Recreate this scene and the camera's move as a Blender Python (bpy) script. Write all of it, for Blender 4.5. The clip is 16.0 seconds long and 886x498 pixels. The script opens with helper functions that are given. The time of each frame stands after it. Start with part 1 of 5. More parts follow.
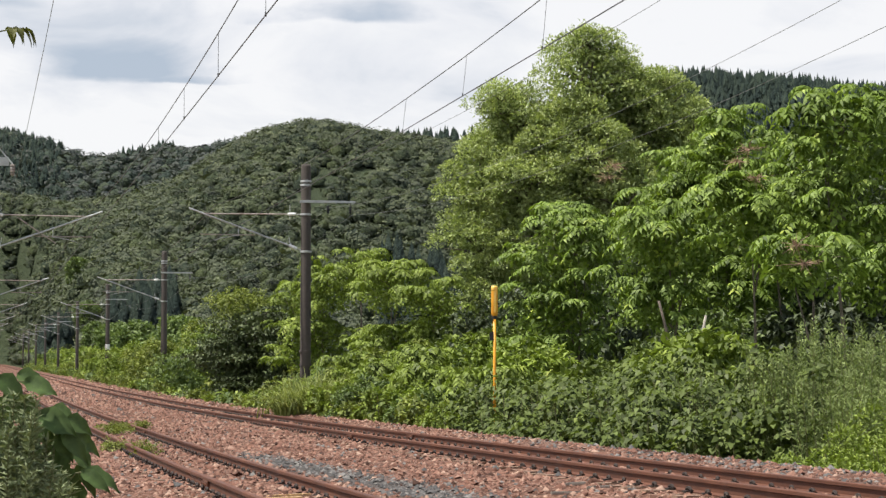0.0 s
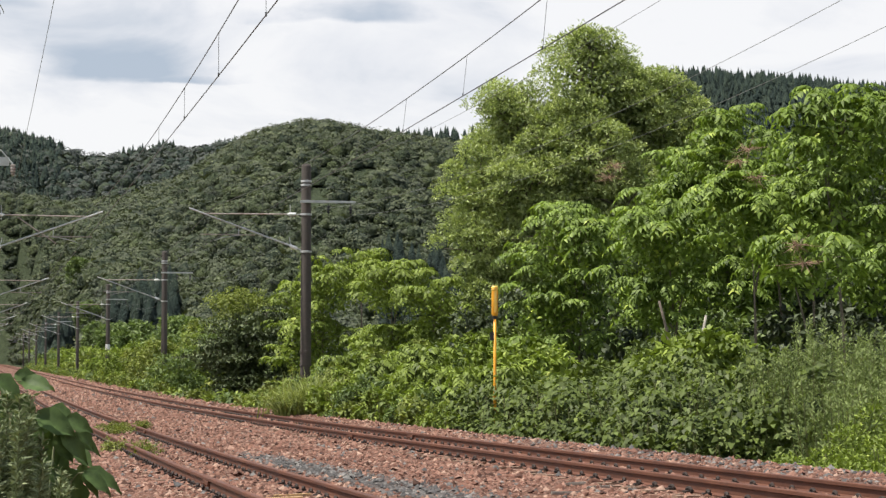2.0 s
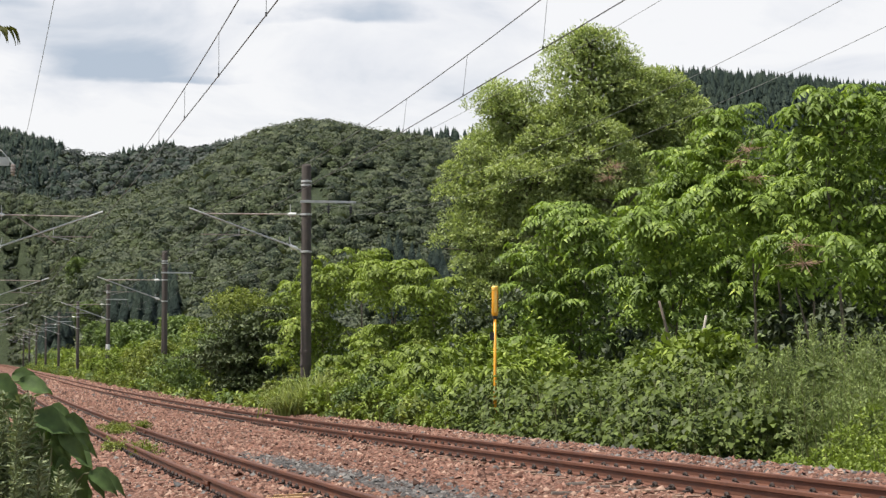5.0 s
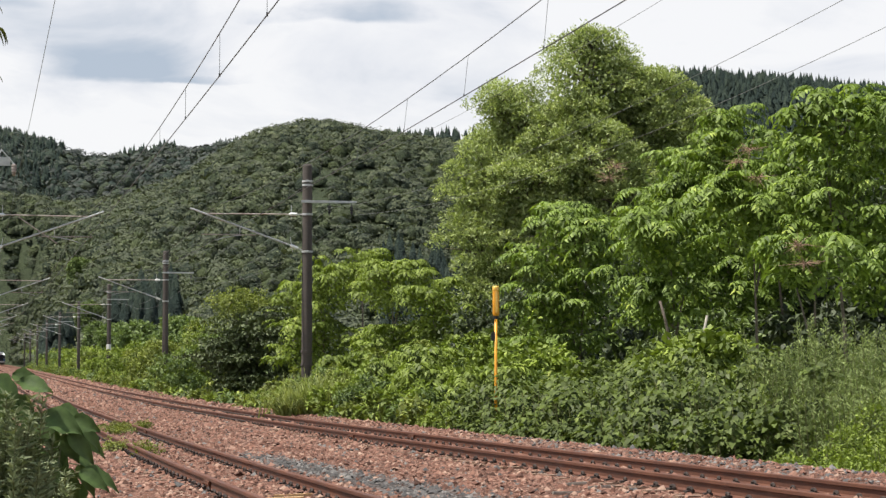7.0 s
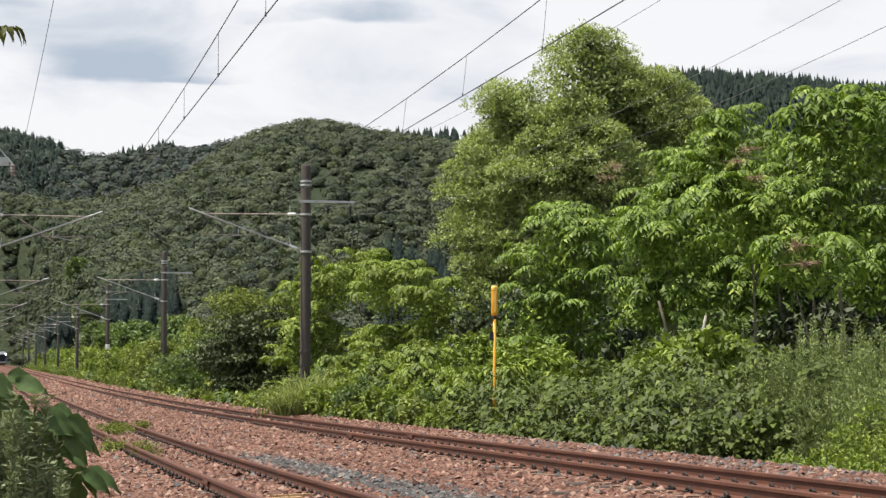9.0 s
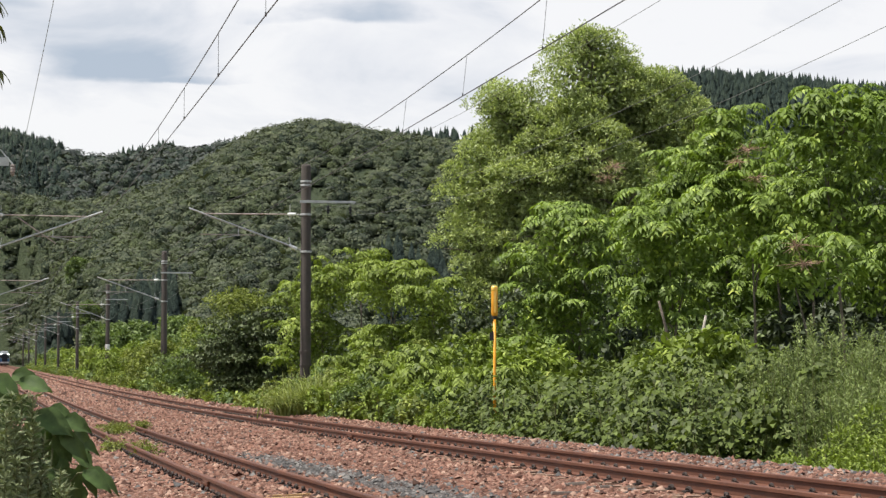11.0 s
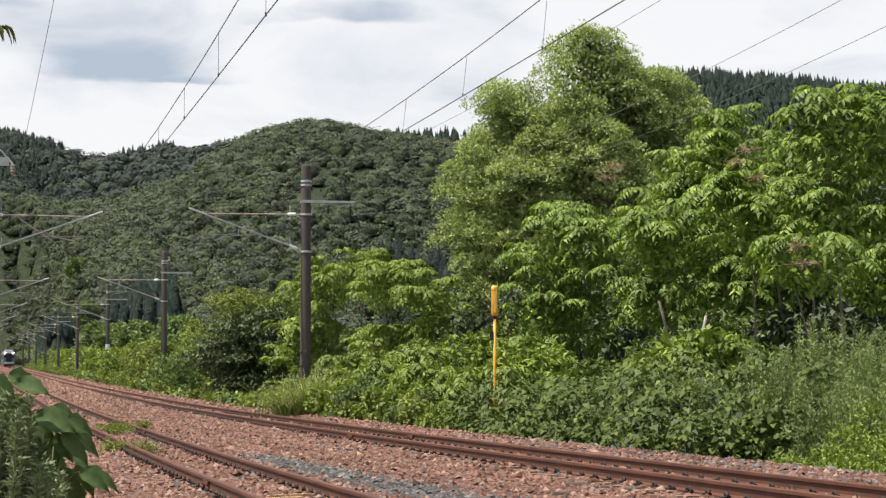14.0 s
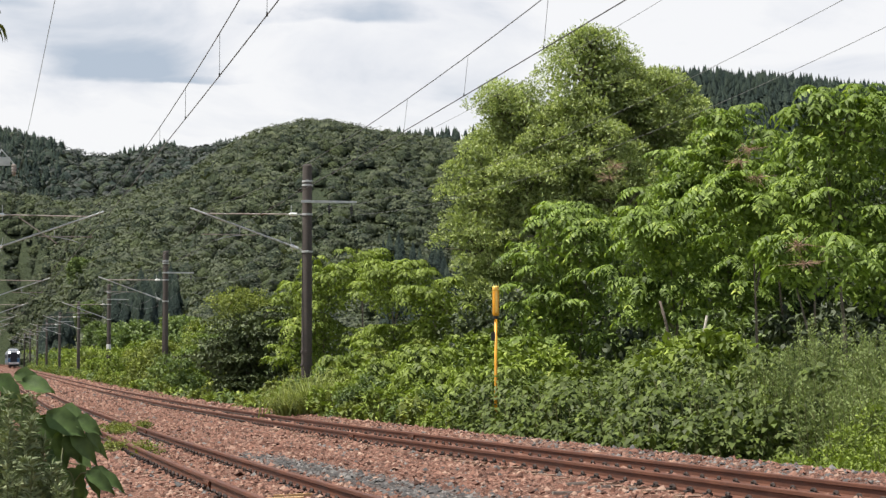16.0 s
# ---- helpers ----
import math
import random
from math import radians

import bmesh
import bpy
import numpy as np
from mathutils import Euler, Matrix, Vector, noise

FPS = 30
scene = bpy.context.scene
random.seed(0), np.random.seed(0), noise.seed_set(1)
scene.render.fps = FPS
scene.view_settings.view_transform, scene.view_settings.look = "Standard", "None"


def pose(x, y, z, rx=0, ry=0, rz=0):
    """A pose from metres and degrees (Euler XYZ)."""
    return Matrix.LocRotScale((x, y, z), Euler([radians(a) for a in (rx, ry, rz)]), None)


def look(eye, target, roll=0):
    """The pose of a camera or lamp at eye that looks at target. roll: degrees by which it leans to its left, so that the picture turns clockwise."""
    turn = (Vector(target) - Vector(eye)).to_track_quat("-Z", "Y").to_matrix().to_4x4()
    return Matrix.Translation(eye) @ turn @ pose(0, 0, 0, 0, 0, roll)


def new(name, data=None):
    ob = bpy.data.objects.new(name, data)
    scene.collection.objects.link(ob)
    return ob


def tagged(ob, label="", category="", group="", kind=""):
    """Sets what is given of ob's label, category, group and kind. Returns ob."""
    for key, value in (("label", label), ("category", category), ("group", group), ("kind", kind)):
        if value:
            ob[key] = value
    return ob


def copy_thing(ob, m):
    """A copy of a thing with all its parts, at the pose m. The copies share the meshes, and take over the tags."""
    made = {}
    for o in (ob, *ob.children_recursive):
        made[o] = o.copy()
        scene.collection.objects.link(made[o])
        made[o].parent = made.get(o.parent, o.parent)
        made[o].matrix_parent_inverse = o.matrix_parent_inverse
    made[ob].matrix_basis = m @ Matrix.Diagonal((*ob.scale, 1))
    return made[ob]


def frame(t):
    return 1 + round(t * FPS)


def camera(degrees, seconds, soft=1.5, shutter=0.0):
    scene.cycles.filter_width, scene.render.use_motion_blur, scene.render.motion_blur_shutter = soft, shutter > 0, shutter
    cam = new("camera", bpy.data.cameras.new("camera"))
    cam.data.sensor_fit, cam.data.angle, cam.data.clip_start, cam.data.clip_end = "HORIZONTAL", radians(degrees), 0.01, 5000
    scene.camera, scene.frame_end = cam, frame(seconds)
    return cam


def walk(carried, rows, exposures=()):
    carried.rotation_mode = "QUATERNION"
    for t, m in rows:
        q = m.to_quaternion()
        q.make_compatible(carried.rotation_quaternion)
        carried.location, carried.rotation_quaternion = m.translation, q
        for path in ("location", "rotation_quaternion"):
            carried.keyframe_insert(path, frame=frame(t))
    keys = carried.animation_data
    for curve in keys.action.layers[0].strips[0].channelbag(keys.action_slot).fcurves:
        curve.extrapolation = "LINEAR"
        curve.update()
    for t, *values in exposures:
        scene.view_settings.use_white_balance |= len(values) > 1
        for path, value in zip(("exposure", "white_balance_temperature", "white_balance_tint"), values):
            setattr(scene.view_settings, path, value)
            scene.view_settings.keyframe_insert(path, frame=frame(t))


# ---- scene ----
PITCH = 3.148
SHAKE = [(0, 0, 0), (0.8, 0, 0), (1.1, 0.008, -0.004), (1.5, 0.02, 0), (2.0, 0.008, 0), (3.0, 0.004, 0), (4.0, 0.01, 0), (5.2, 0.012, 0), (6.5, 0.026, 0),
         (7.0, 0.036, 0), (7.5, 0.004, 0), (8.0, 0, 0), (9.2, 0, 0), (11.3, 0.002, 0.002), (12.0, 0.006, 0), (13.0, 0, 0), (14.0, 0.004, 0),
         (14.5, -0.008, -0.024), (15.0, -0.002, -0.042), (15.5, 0, -0.042), (15.8, 0.02, -0.018), (16.0, 0.034, 0)]
cam = camera(23.31, 16.0, soft=1.4)
walk(cam, [(t, pose(0, 0, 1.0, 90 + PITCH + p, 0, y)) for t, y, p in SHAKE])

# ---- light ----
SUN_EL, SUN_AZ = 66.0, 262.0     # degrees; azimuth clockwise from +Y
scene.view_settings.exposure = 0.52
world = bpy.data.worlds.new("sky")
scene.world = world
world.use_nodes = True
wn, wl = world.node_tree.nodes, world.node_tree.links
wn.clear()


def node(tree, kind, **values):
    n = tree.nodes.new(kind)
    for key, value in values.items():
        if key in n.inputs:
            n.inputs[key].default_value = value
    return n


def ramp(tree, stops, fac=None):
    r = tree.nodes.new("ShaderNodeValToRGB")
    e = r.color_ramp.elements
    while len(e) < len(stops):
        e.new(0.5)
    for el, (p, c) in zip(e, stops):
        el.position, el.color = p, (*c, 1) if len(c) == 3 else c
    if fac is not None:
        tree.links.new(fac, r.inputs[0])
    return r


def calc(tree, op, a, b=None, clamp=False):
    m = tree.nodes.new("ShaderNodeMath")
    m.operation, m.use_clamp = op, clamp
    for k, v in enumerate((a, b)):
        if v is None:
            continue
        if isinstance(v, (int, float)):
            m.inputs[k].default_value = v
        else:
            tree.links.new(v, m.inputs[k])
    return m.outputs[0]


def mix(tree, fac, a, b, blend="MIX"):
    m = tree.nodes.new("ShaderNodeMix")
    m.data_type, m.blend_type = "RGBA", blend
    for k, v in ((0, fac), (6, a), (7, b)):
        if isinstance(v, (int, float)):
            m.inputs[k].default_value = v
        elif isinstance(v, tuple):
            m.inputs[k].default_value = (*v, 1)
        else:
            tree.links.new(v, m.inputs[k])
    return m.outputs[2]


def clouded_sky():
    t = world.node_tree
    sky = t.nodes.new("ShaderNodeTexSky")
    sky.sky_type, sky.sun_disc = "NISHITA", False
    sky.sun_elevation, sky.sun_rotation = radians(SUN_EL), radians(SUN_AZ)
    co = t.nodes.new("ShaderNodeTexCoord").outputs["Generated"]
    sep = t.nodes.new("ShaderNodeSeparateXYZ")
    t.links.new(co, sep.inputs[0])
    # a flat cloud deck seen from below
    warp = node(t, "ShaderNodeTexNoise", Scale=16.0, Detail=6.0)
    t.links.new(co, warp.inputs["Vector"])
    wob = calc(t, "MULTIPLY", calc(t, "SUBTRACT", warp.outputs[0], 0.5), 0.12)
    mp = t.nodes.new("ShaderNodeMapping")
    mp.inputs["Scale"].default_value = (1.0, 1.0, 2.6)
    mp.inputs["Location"].default_value = (0.31, 0.0, 0.42)
    t.links.new(co, mp.inputs[0])
    big = node(t, "ShaderNodeTexNoise", Scale=9.0, Detail=7.0, Roughness=0.55, Distortion=0.4)
    t.links.new(mp.outputs[0], big.inputs["Vector"])
    dark = None
    for cx, cz, rx, rz, k in ((-0.150, 0.1335, 0.050, 0.016, 0.85), (-0.125, 0.131, 0.030, 0.005, 0.9), (-0.048, 0.160, 0.036, 0.010, 0.85), (-0.2, 0.166, 0.03, 0.012, 0.35), (-0.10, 0.109, 0.05, 0.008, 0.22), (0.02, 0.125, 0.03, 0.012, 0.3)):
        dx = calc(t, "DIVIDE", calc(t, "SUBTRACT", calc(t, "ADD", sep.outputs[0], wob), cx), rx)
        dz = calc(t, "DIVIDE", calc(t, "SUBTRACT", calc(t, "ADD", sep.outputs[2], calc(t, "MULTIPLY", wob, 0.12)), cz), rz)
        dz = calc(t, "MAXIMUM", dz, calc(t, "MULTIPLY", dz, -4.5))     # flat, sharper cloud base
        d = calc(t, "SQRT", calc(t, "ADD", calc(t, "MULTIPLY", dx, dx), calc(t, "MULTIPLY", dz, dz)))
        v = calc(t, "MULTIPLY", calc(t, "SUBTRACT", 1.25, d, True), k)
        dark = v if dark is None else calc(t, "MAXIMUM", dark, v)
    grain = calc(t, "MULTIPLY", calc(t, "SUBTRACT", big.outputs[0], 0.5), 2.6)
    total = calc(t, "ADD", calc(t, "MULTIPLY", dark, 0.85), calc(t, "ADD", grain, 0.08), True)
    cloud = ramp(t, [(0.0, (0.95, 0.945, 0.955)), (0.3, (0.83, 0.84, 0.88)), (0.7, (0.58, 0.63, 0.71)), (1.0, (0.47, 0.54, 0.64))], total)
    s1 = node(t, "ShaderNodeBackground", Strength=SKY)
    t.links.new(sky.outputs[0], s1.inputs[0])
    s2 = node(t, "ShaderNodeBackground", Strength=CLOUD)
    t.links.new(cloud.outputs[0], s2.inputs[0])
    m = t.nodes.new("ShaderNodeMixShader")
    # broken cloud: closed towards the horizon, open blue overhead
    broken = node(t, "ShaderNodeTexNoise", Scale=2.6, Detail=6.0, Roughness=0.6)
    t.links.new(co, broken.inputs["Vector"])
    cover = calc(t, "ADD", calc(t, "MULTIPLY", calc(t, "SUBTRACT", broken.outputs[0], 0.5), 5.0), calc(t, "SUBTRACT", 2.4, calc(t, "MULTIPLY", sep.outputs[2], 3.4)), True)
    t.links.new(calc(t, "MULTIPLY", cover, 0.92), m.inputs[0])
    t.links.new(s1.outputs[0], m.inputs[1])
    t.links.new(s2.outputs[0], m.inputs[2])
    out = t.nodes.new("ShaderNodeOutputWorld")
    t.links.new(m.outputs[0], out.inputs[0])


SKY, CLOUD = 0.10, 0.71
clouded_sky()
sun_data = bpy.data.lights.new("sun", "SUN")
sun_data.energy, sun_data.angle, sun_data.color = 5.0, radians(0.7), (1.0, 0.95, 0.86)
sun = new("sun", sun_data)
a, e = radians(SUN_AZ), radians(SUN_EL)
sun.matrix_world = look((60 * math.sin(a) * math.cos(e), 60 * math.cos(a) * math.cos(e), 60 * math.sin(e)), (0, 0, 0))


# ---- materials ----
def material(name, rough=0.7, metal=0.0, spec=0.4):
    m = bpy.data.materials.new(name)
    m.use_nodes = True
    b = m.node_tree.nodes["Principled BSDF"]
    b.inputs["Roughness"].default_value, b.inputs["Metallic"].default_value = rough, metal
    b.inputs["Specular IOR Level"].default_value = spec
    return m, m.node_tree, b


def obj_noise(t, scale, detail=4.0, rough=0.6, kind="Object"):
    co = t.nodes.new("ShaderNodeTexCoord").outputs[kind]
    n = node(t, "ShaderNodeTexNoise", Scale=scale, Detail=detail, Roughness=rough)
    t.links.new(co, n.inputs["Vector"])
    return n.outputs[0]


def bump(t, b, height, strength, dist):
    n = node(t, "ShaderNodeBump", Strength=strength, Distance=dist)
    t.links.new(height, n.inputs["Height"])
    t.links.new(n.outputs[0], b.inputs["Normal"])


def surface(name, c1, c2, scale=6.0, fine=60.0, rough=0.7, metal=0.0, bumpy=0.3, dist=0.01, spec=0.4):
    """Two colours mottled at two scales, with fine relief."""
    m, t, b = material(name, rough, metal, spec)
    n1, n2 = obj_noise(t, scale), obj_noise(t, fine)
    f = calc(t, "ADD", calc(t, "MULTIPLY", n1, 0.65), calc(t, "MULTIPLY", n2, 0.35))
    r = ramp(t, [(0.36, c1), (0.62, c2)], f)
    t.links.new(r.outputs[0], b.inputs["Base Color"])
    rr = ramp(t, [(0.3, (rough * 0.8,) * 3), (0.7, (min(1, rough * 1.15),) * 3)], n1)
    t.links.new(rr.outputs[0], b.inputs["Roughness"])
    bump(t, b, n2, bumpy, dist)
    return m


def leafage(name, dark, light, tip=None, rough=0.45, glow=0.3, patch=0.5, single=0.5):
    """Leaves: a colour for each leaf, patches over the crown, light passing through."""
    m, t, b = material(name, max(rough, 0.55), 0.0, 0.2)
    dark, light, tip = [c and (c[0] * 1.04 * k, c[1] * 0.85 * k, c[2] * 1.25 * k) for c, k in ((dark, 0.78), (light, 1.1), (tip, 1.3))]
    geo = t.nodes.new("ShaderNodeNewGeometry")
    patchy = obj_noise(t, patch, 3.0)
    f = calc(t, "ADD", calc(t, "MULTIPLY", geo.outputs["Random Per Island"], single), calc(t, "MULTIPLY", calc(t, "SUBTRACT", calc(t, "MULTIPLY", patchy, 1.8), 0.4), 1.05 - single))
    stops = [(0.2, dark), (0.75, light)]
    if tip:
        stops.append((0.98, tip))
    r = ramp(t, stops, f)
    t.links.new(r.outputs[0], b.inputs["Base Color"])
    tr = t.nodes.new("ShaderNodeBsdfTranslucent")
    warm = mix(t, 1.0, r.outputs[0], (1.25, 1.35, 0.55), "MULTIPLY")
    t.links.new(warm, tr.inputs[0])
    ms = node(t, "ShaderNodeMixShader", Fac=glow * 0.65)
    t.links.new(b.outputs[0], ms.inputs[1])
    t.links.new(tr.outputs[0], ms.inputs[2])
    t.links.new(ms.outputs[0], t.nodes["Material Output"].inputs[0])
    return m


M = {}
M["walnut"] = leafage("walnut_leaf", (0.086, 0.158, 0.028), (0.189, 0.323, 0.045), (0.390, 0.546, 0.077), 0.42, 0.34, 1.1)
M["willow"] = leafage("willow_leaf", (0.167, 0.258, 0.072), (0.348, 0.489, 0.145), (0.515, 0.660, 0.232), 0.5, 0.45, 0.7)
M["bright"] = leafage("bright_leaf", (0.098, 0.167, 0.025), (0.207, 0.328, 0.041), (0.310, 0.425, 0.063), 0.45, 0.28)
M["pampas"] = leafage("pampas_blade", (0.14, 0.21, 0.05), (0.27, 0.37, 0.085), (0.38, 0.46, 0.12), 0.5, 0.35, 1.5)
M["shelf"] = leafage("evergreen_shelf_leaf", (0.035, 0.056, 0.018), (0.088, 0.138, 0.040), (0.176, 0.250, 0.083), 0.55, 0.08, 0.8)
# Understorey leaves: the shade under the walnuts is put into this dark colour.
M["shade_dark"] = leafage("shade_darkened_leaf", (0.03, 0.052, 0.02), (0.075, 0.115, 0.04), (0.14, 0.19, 0.075), 0.55, 0.12)
M["yellowish"] = leafage("yellow_green_leaf", (0.095, 0.15, 0.026), (0.195, 0.28, 0.045), (0.29, 0.36, 0.07), 0.5, 0.3)
M["knotweed"] = leafage("knotweed_leaf", (0.054, 0.091, 0.019), (0.112, 0.182, 0.029), (0.176, 0.255, 0.041), 0.38, 0.3, 1.2)
M["weed"] = leafage("weed_leaf", (0.073, 0.132, 0.033), (0.145, 0.242, 0.055), (0.223, 0.330, 0.088), 0.55, 0.3, 1.2)
M["mugwort"] = leafage("mugwort_leaf", (0.115, 0.189, 0.045), (0.223, 0.338, 0.083), (0.311, 0.439, 0.119), 0.65, 0.25, 1.5)
M["grass"] = leafage("grass_blade", (0.106, 0.175, 0.037), (0.225, 0.338, 0.069), (0.338, 0.438, 0.112), 0.5, 0.3, 1.5)
# Distance haze is put into both forests' colours as greyer, bluer greens.
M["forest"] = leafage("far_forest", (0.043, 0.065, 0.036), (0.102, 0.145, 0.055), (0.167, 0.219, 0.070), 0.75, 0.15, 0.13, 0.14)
M["far_forest"] = leafage("haze_tinted_forest", (0.038, 0.057, 0.040), (0.070, 0.098, 0.055), (0.104, 0.139, 0.067), 0.75, 0.1, 0.06, 0.14)
M["sumac"] = leafage("hanging_olive_leaf", (0.07, 0.085, 0.02), (0.11, 0.14, 0.03), (0.17, 0.21, 0.05), 0.5, 0.35, 3.0)
# Darker copy of the knotweed leaf; shade on the near plants is in its colour.
M["near_leaf"] = leafage("shaded_knotweed_leaf", (0.039, 0.078, 0.020), (0.075, 0.145, 0.030), (0.133, 0.240, 0.044), 0.4, 0.25, 3.0)
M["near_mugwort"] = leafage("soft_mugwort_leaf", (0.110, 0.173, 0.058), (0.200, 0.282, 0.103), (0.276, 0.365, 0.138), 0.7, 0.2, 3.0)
M["blossom"] = surface("dry_blossom", (0.22, 0.13, 0.09), (0.34, 0.22, 0.15), 8, 60, 0.8)
M["bark"] = surface("bark", (0.07, 0.055, 0.042), (0.17, 0.14, 0.11), 3, 30, 0.9, 0, 0.6, 0.02)
M["pale_bark"] = surface("pale_bark", (0.20, 0.18, 0.15), (0.38, 0.35, 0.30), 3, 30, 0.85, 0, 0.5, 0.02)
M["stem"] = surface("stem", (0.08, 0.10, 0.035), (0.16, 0.15, 0.06), 6, 50, 0.7)
M["concrete"] = surface("pole_concrete", (0.045, 0.038, 0.034), (0.09, 0.075, 0.066), 1.2, 22, 0.85, 0, 0.35, 0.006)
M["steel"] = surface("galvanised_steel", (0.36, 0.37, 0.375), (0.52, 0.53, 0.535), 5, 70, 0.55, 0.2, 0.1, 0.002)
M["rusty_steel"] = surface("rusty_steel_tube", (0.22, 0.16, 0.135), (0.42, 0.37, 0.34), 4, 60, 0.65, 0.1, 0.2, 0.002)
M["porcelain"] = surface("white_porcelain", (0.72, 0.73, 0.72), (0.82, 0.82, 0.80), 8, 60, 0.25, 0, 0.02, 0.001, 0.5)
M["wire"] = surface("wire", (0.05, 0.05, 0.052), (0.10, 0.10, 0.10), 4, 40, 0.5, 0.5, 0.05, 0.001)
M["grey_wire"] = surface("grey_aluminium_wire", (0.12, 0.125, 0.12), (0.20, 0.205, 0.20), 4, 40, 0.8, 0, 0.05, 0.001)
M["rail"] = surface("rusty_rail", (0.07, 0.025, 0.014), (0.135, 0.052, 0.028), 1.1, 34, 0.75, 0.1, 0.35, 0.004)
M["railhead"] = surface("worn_rail_head", (0.095, 0.043, 0.027), (0.17, 0.084, 0.055), 1.5, 40, 0.5, 0.25, 0.1, 0.001)
M["clip"] = surface("dark_fastener", (0.02, 0.015, 0.013), (0.05, 0.037, 0.031), 12, 90, 0.75, 0.1, 0.3, 0.004)
M["sleeper"] = surface("weathered_sleeper", (0.13, 0.075, 0.05), (0.28, 0.19, 0.13), 2, 30, 0.9, 0, 0.4, 0.006)
M["timber"] = surface("bare_timber", (0.36, 0.22, 0.10), (0.52, 0.36, 0.19), 5, 50, 0.85, 0, 0.4, 0.004)
M["orange"] = surface("orange_yellow_paint", (0.62, 0.26, 0.012), (0.78, 0.36, 0.02), 5, 60, 0.45, 0, 0.05, 0.001, 0.5)
M["amber"] = surface("amber_lens", (0.75, 0.42, 0.06), (0.85, 0.55, 0.12), 8, 60, 0.2, 0, 0.02, 0.001, 0.6)
M["black"] = surface("black_iron", (0.012, 0.012, 0.013), (0.03, 0.03, 0.03), 8, 60, 0.5, 0.2, 0.1, 0.002)
M["white"] = surface("white_band", (0.55, 0.55, 0.53), (0.72, 0.72, 0.70), 6, 50, 0.7)
M["train_silver"] = surface("train_silver", (0.26, 0.28, 0.30), (0.36, 0.38, 0.40), 1, 20, 0.4, 0.5, 0.03, 0.001)
M["train_black"] = surface("train_dark_front", (0.012, 0.015, 0.022), (0.022, 0.027, 0.04), 2, 20, 0.5, 0, 0.03, 0.001, 0.3)
M["train_blue"] = surface("train_blue", (0.04, 0.13, 0.26), (0.07, 0.19, 0.34), 2, 20, 0.35, 0, 0.03, 0.001, 0.5)
M["train_white"] = surface("train_white", (0.68, 0.69, 0.70), (0.78, 0.79, 0.80), 2, 20, 0.4)


def lit(name, colour, power):
    m, t, b = material(name, 0.3)
    b.inputs["Base Color"].default_value = (0.9, 0.9, 0.85, 1)
    b.inputs["Emission Color"].default_value = (*colour, 1)
    b.inputs["Emission Strength"].default_value = power
    return m


M["headlamp"] = lit("headlamp", (1.0, 0.97, 0.9), 9.0)


def ballast_material():
    m, t, b = material("brown_ballast", 0.95, 0, 0.15)
    co = t.nodes.new("ShaderNodeTexCoord").outputs["Object"]
    vo = node(t, "ShaderNodeTexVoronoi", Scale=24.0)
    t.links.new(co, vo.inputs["Vector"])
    sep = t.nodes.new("ShaderNodeSeparateColor")
    t.links.new(vo.outputs["Color"], sep.inputs[0])
    stone = ramp(t, [(0.0, (0.10, 0.052, 0.038)), (0.4, (0.18, 0.092, 0.066)), (0.75, (0.25, 0.14, 0.105)), (1.0, (0.38, 0.27, 0.21))], sep.outputs[0])
    grey = ramp(t, [(0.0, (0.05, 0.05, 0.05)), (0.5, (0.10, 0.098, 0.097)), (1.0, (0.20, 0.19, 0.18))], sep.outputs[1])
    at = t.nodes.new("ShaderNodeAttribute")
    at.attribute_name = "greyness"
    n = node(t, "ShaderNodeTexNoise", Scale=1.1, Detail=5.0, Roughness=0.7)
    t.links.new(co, n.inputs["Vector"])
    fac = calc(t, "MULTIPLY", calc(t, "SUBTRACT", calc(t, "ADD", at.outputs["Fac"], n.outputs[0]), 0.75), 2.4, True)
    col = mix(t, fac, stone.outputs[0], grey.outputs[0])
    # Shade between the stones put into the colour: middles lightened, gaps darkened.
    gap_shade = ramp(t, [(0.0, (1.1, 1.1, 1.1)), (0.4, (0.95, 0.95, 0.95)), (0.75, (0.5, 0.47, 0.45))], vo.outputs["Distance"])
    rough = calc(t, "ADD", calc(t, "MULTIPLY", obj_noise(t, 0.35, 5), 0.5), calc(t, "MULTIPLY", obj_noise(t, 2.6, 6, 0.75), 0.5))
    tone = ramp(t, [(0.36, (0.66, 0.63, 0.61)), (0.64, (1.2, 1.15, 1.12))], rough)
    c2 = mix(t, 1.0, mix(t, 1.0, col, gap_shade.outputs[0], "MULTIPLY"), tone.outputs[0], "MULTIPLY")
    t.links.new(c2, b.inputs["Base Color"])
    inv = calc(t, "SUBTRACT", 0.8, vo.outputs["Distance"])
    bump(t, b, inv, 0.9, 0.03)
    return m


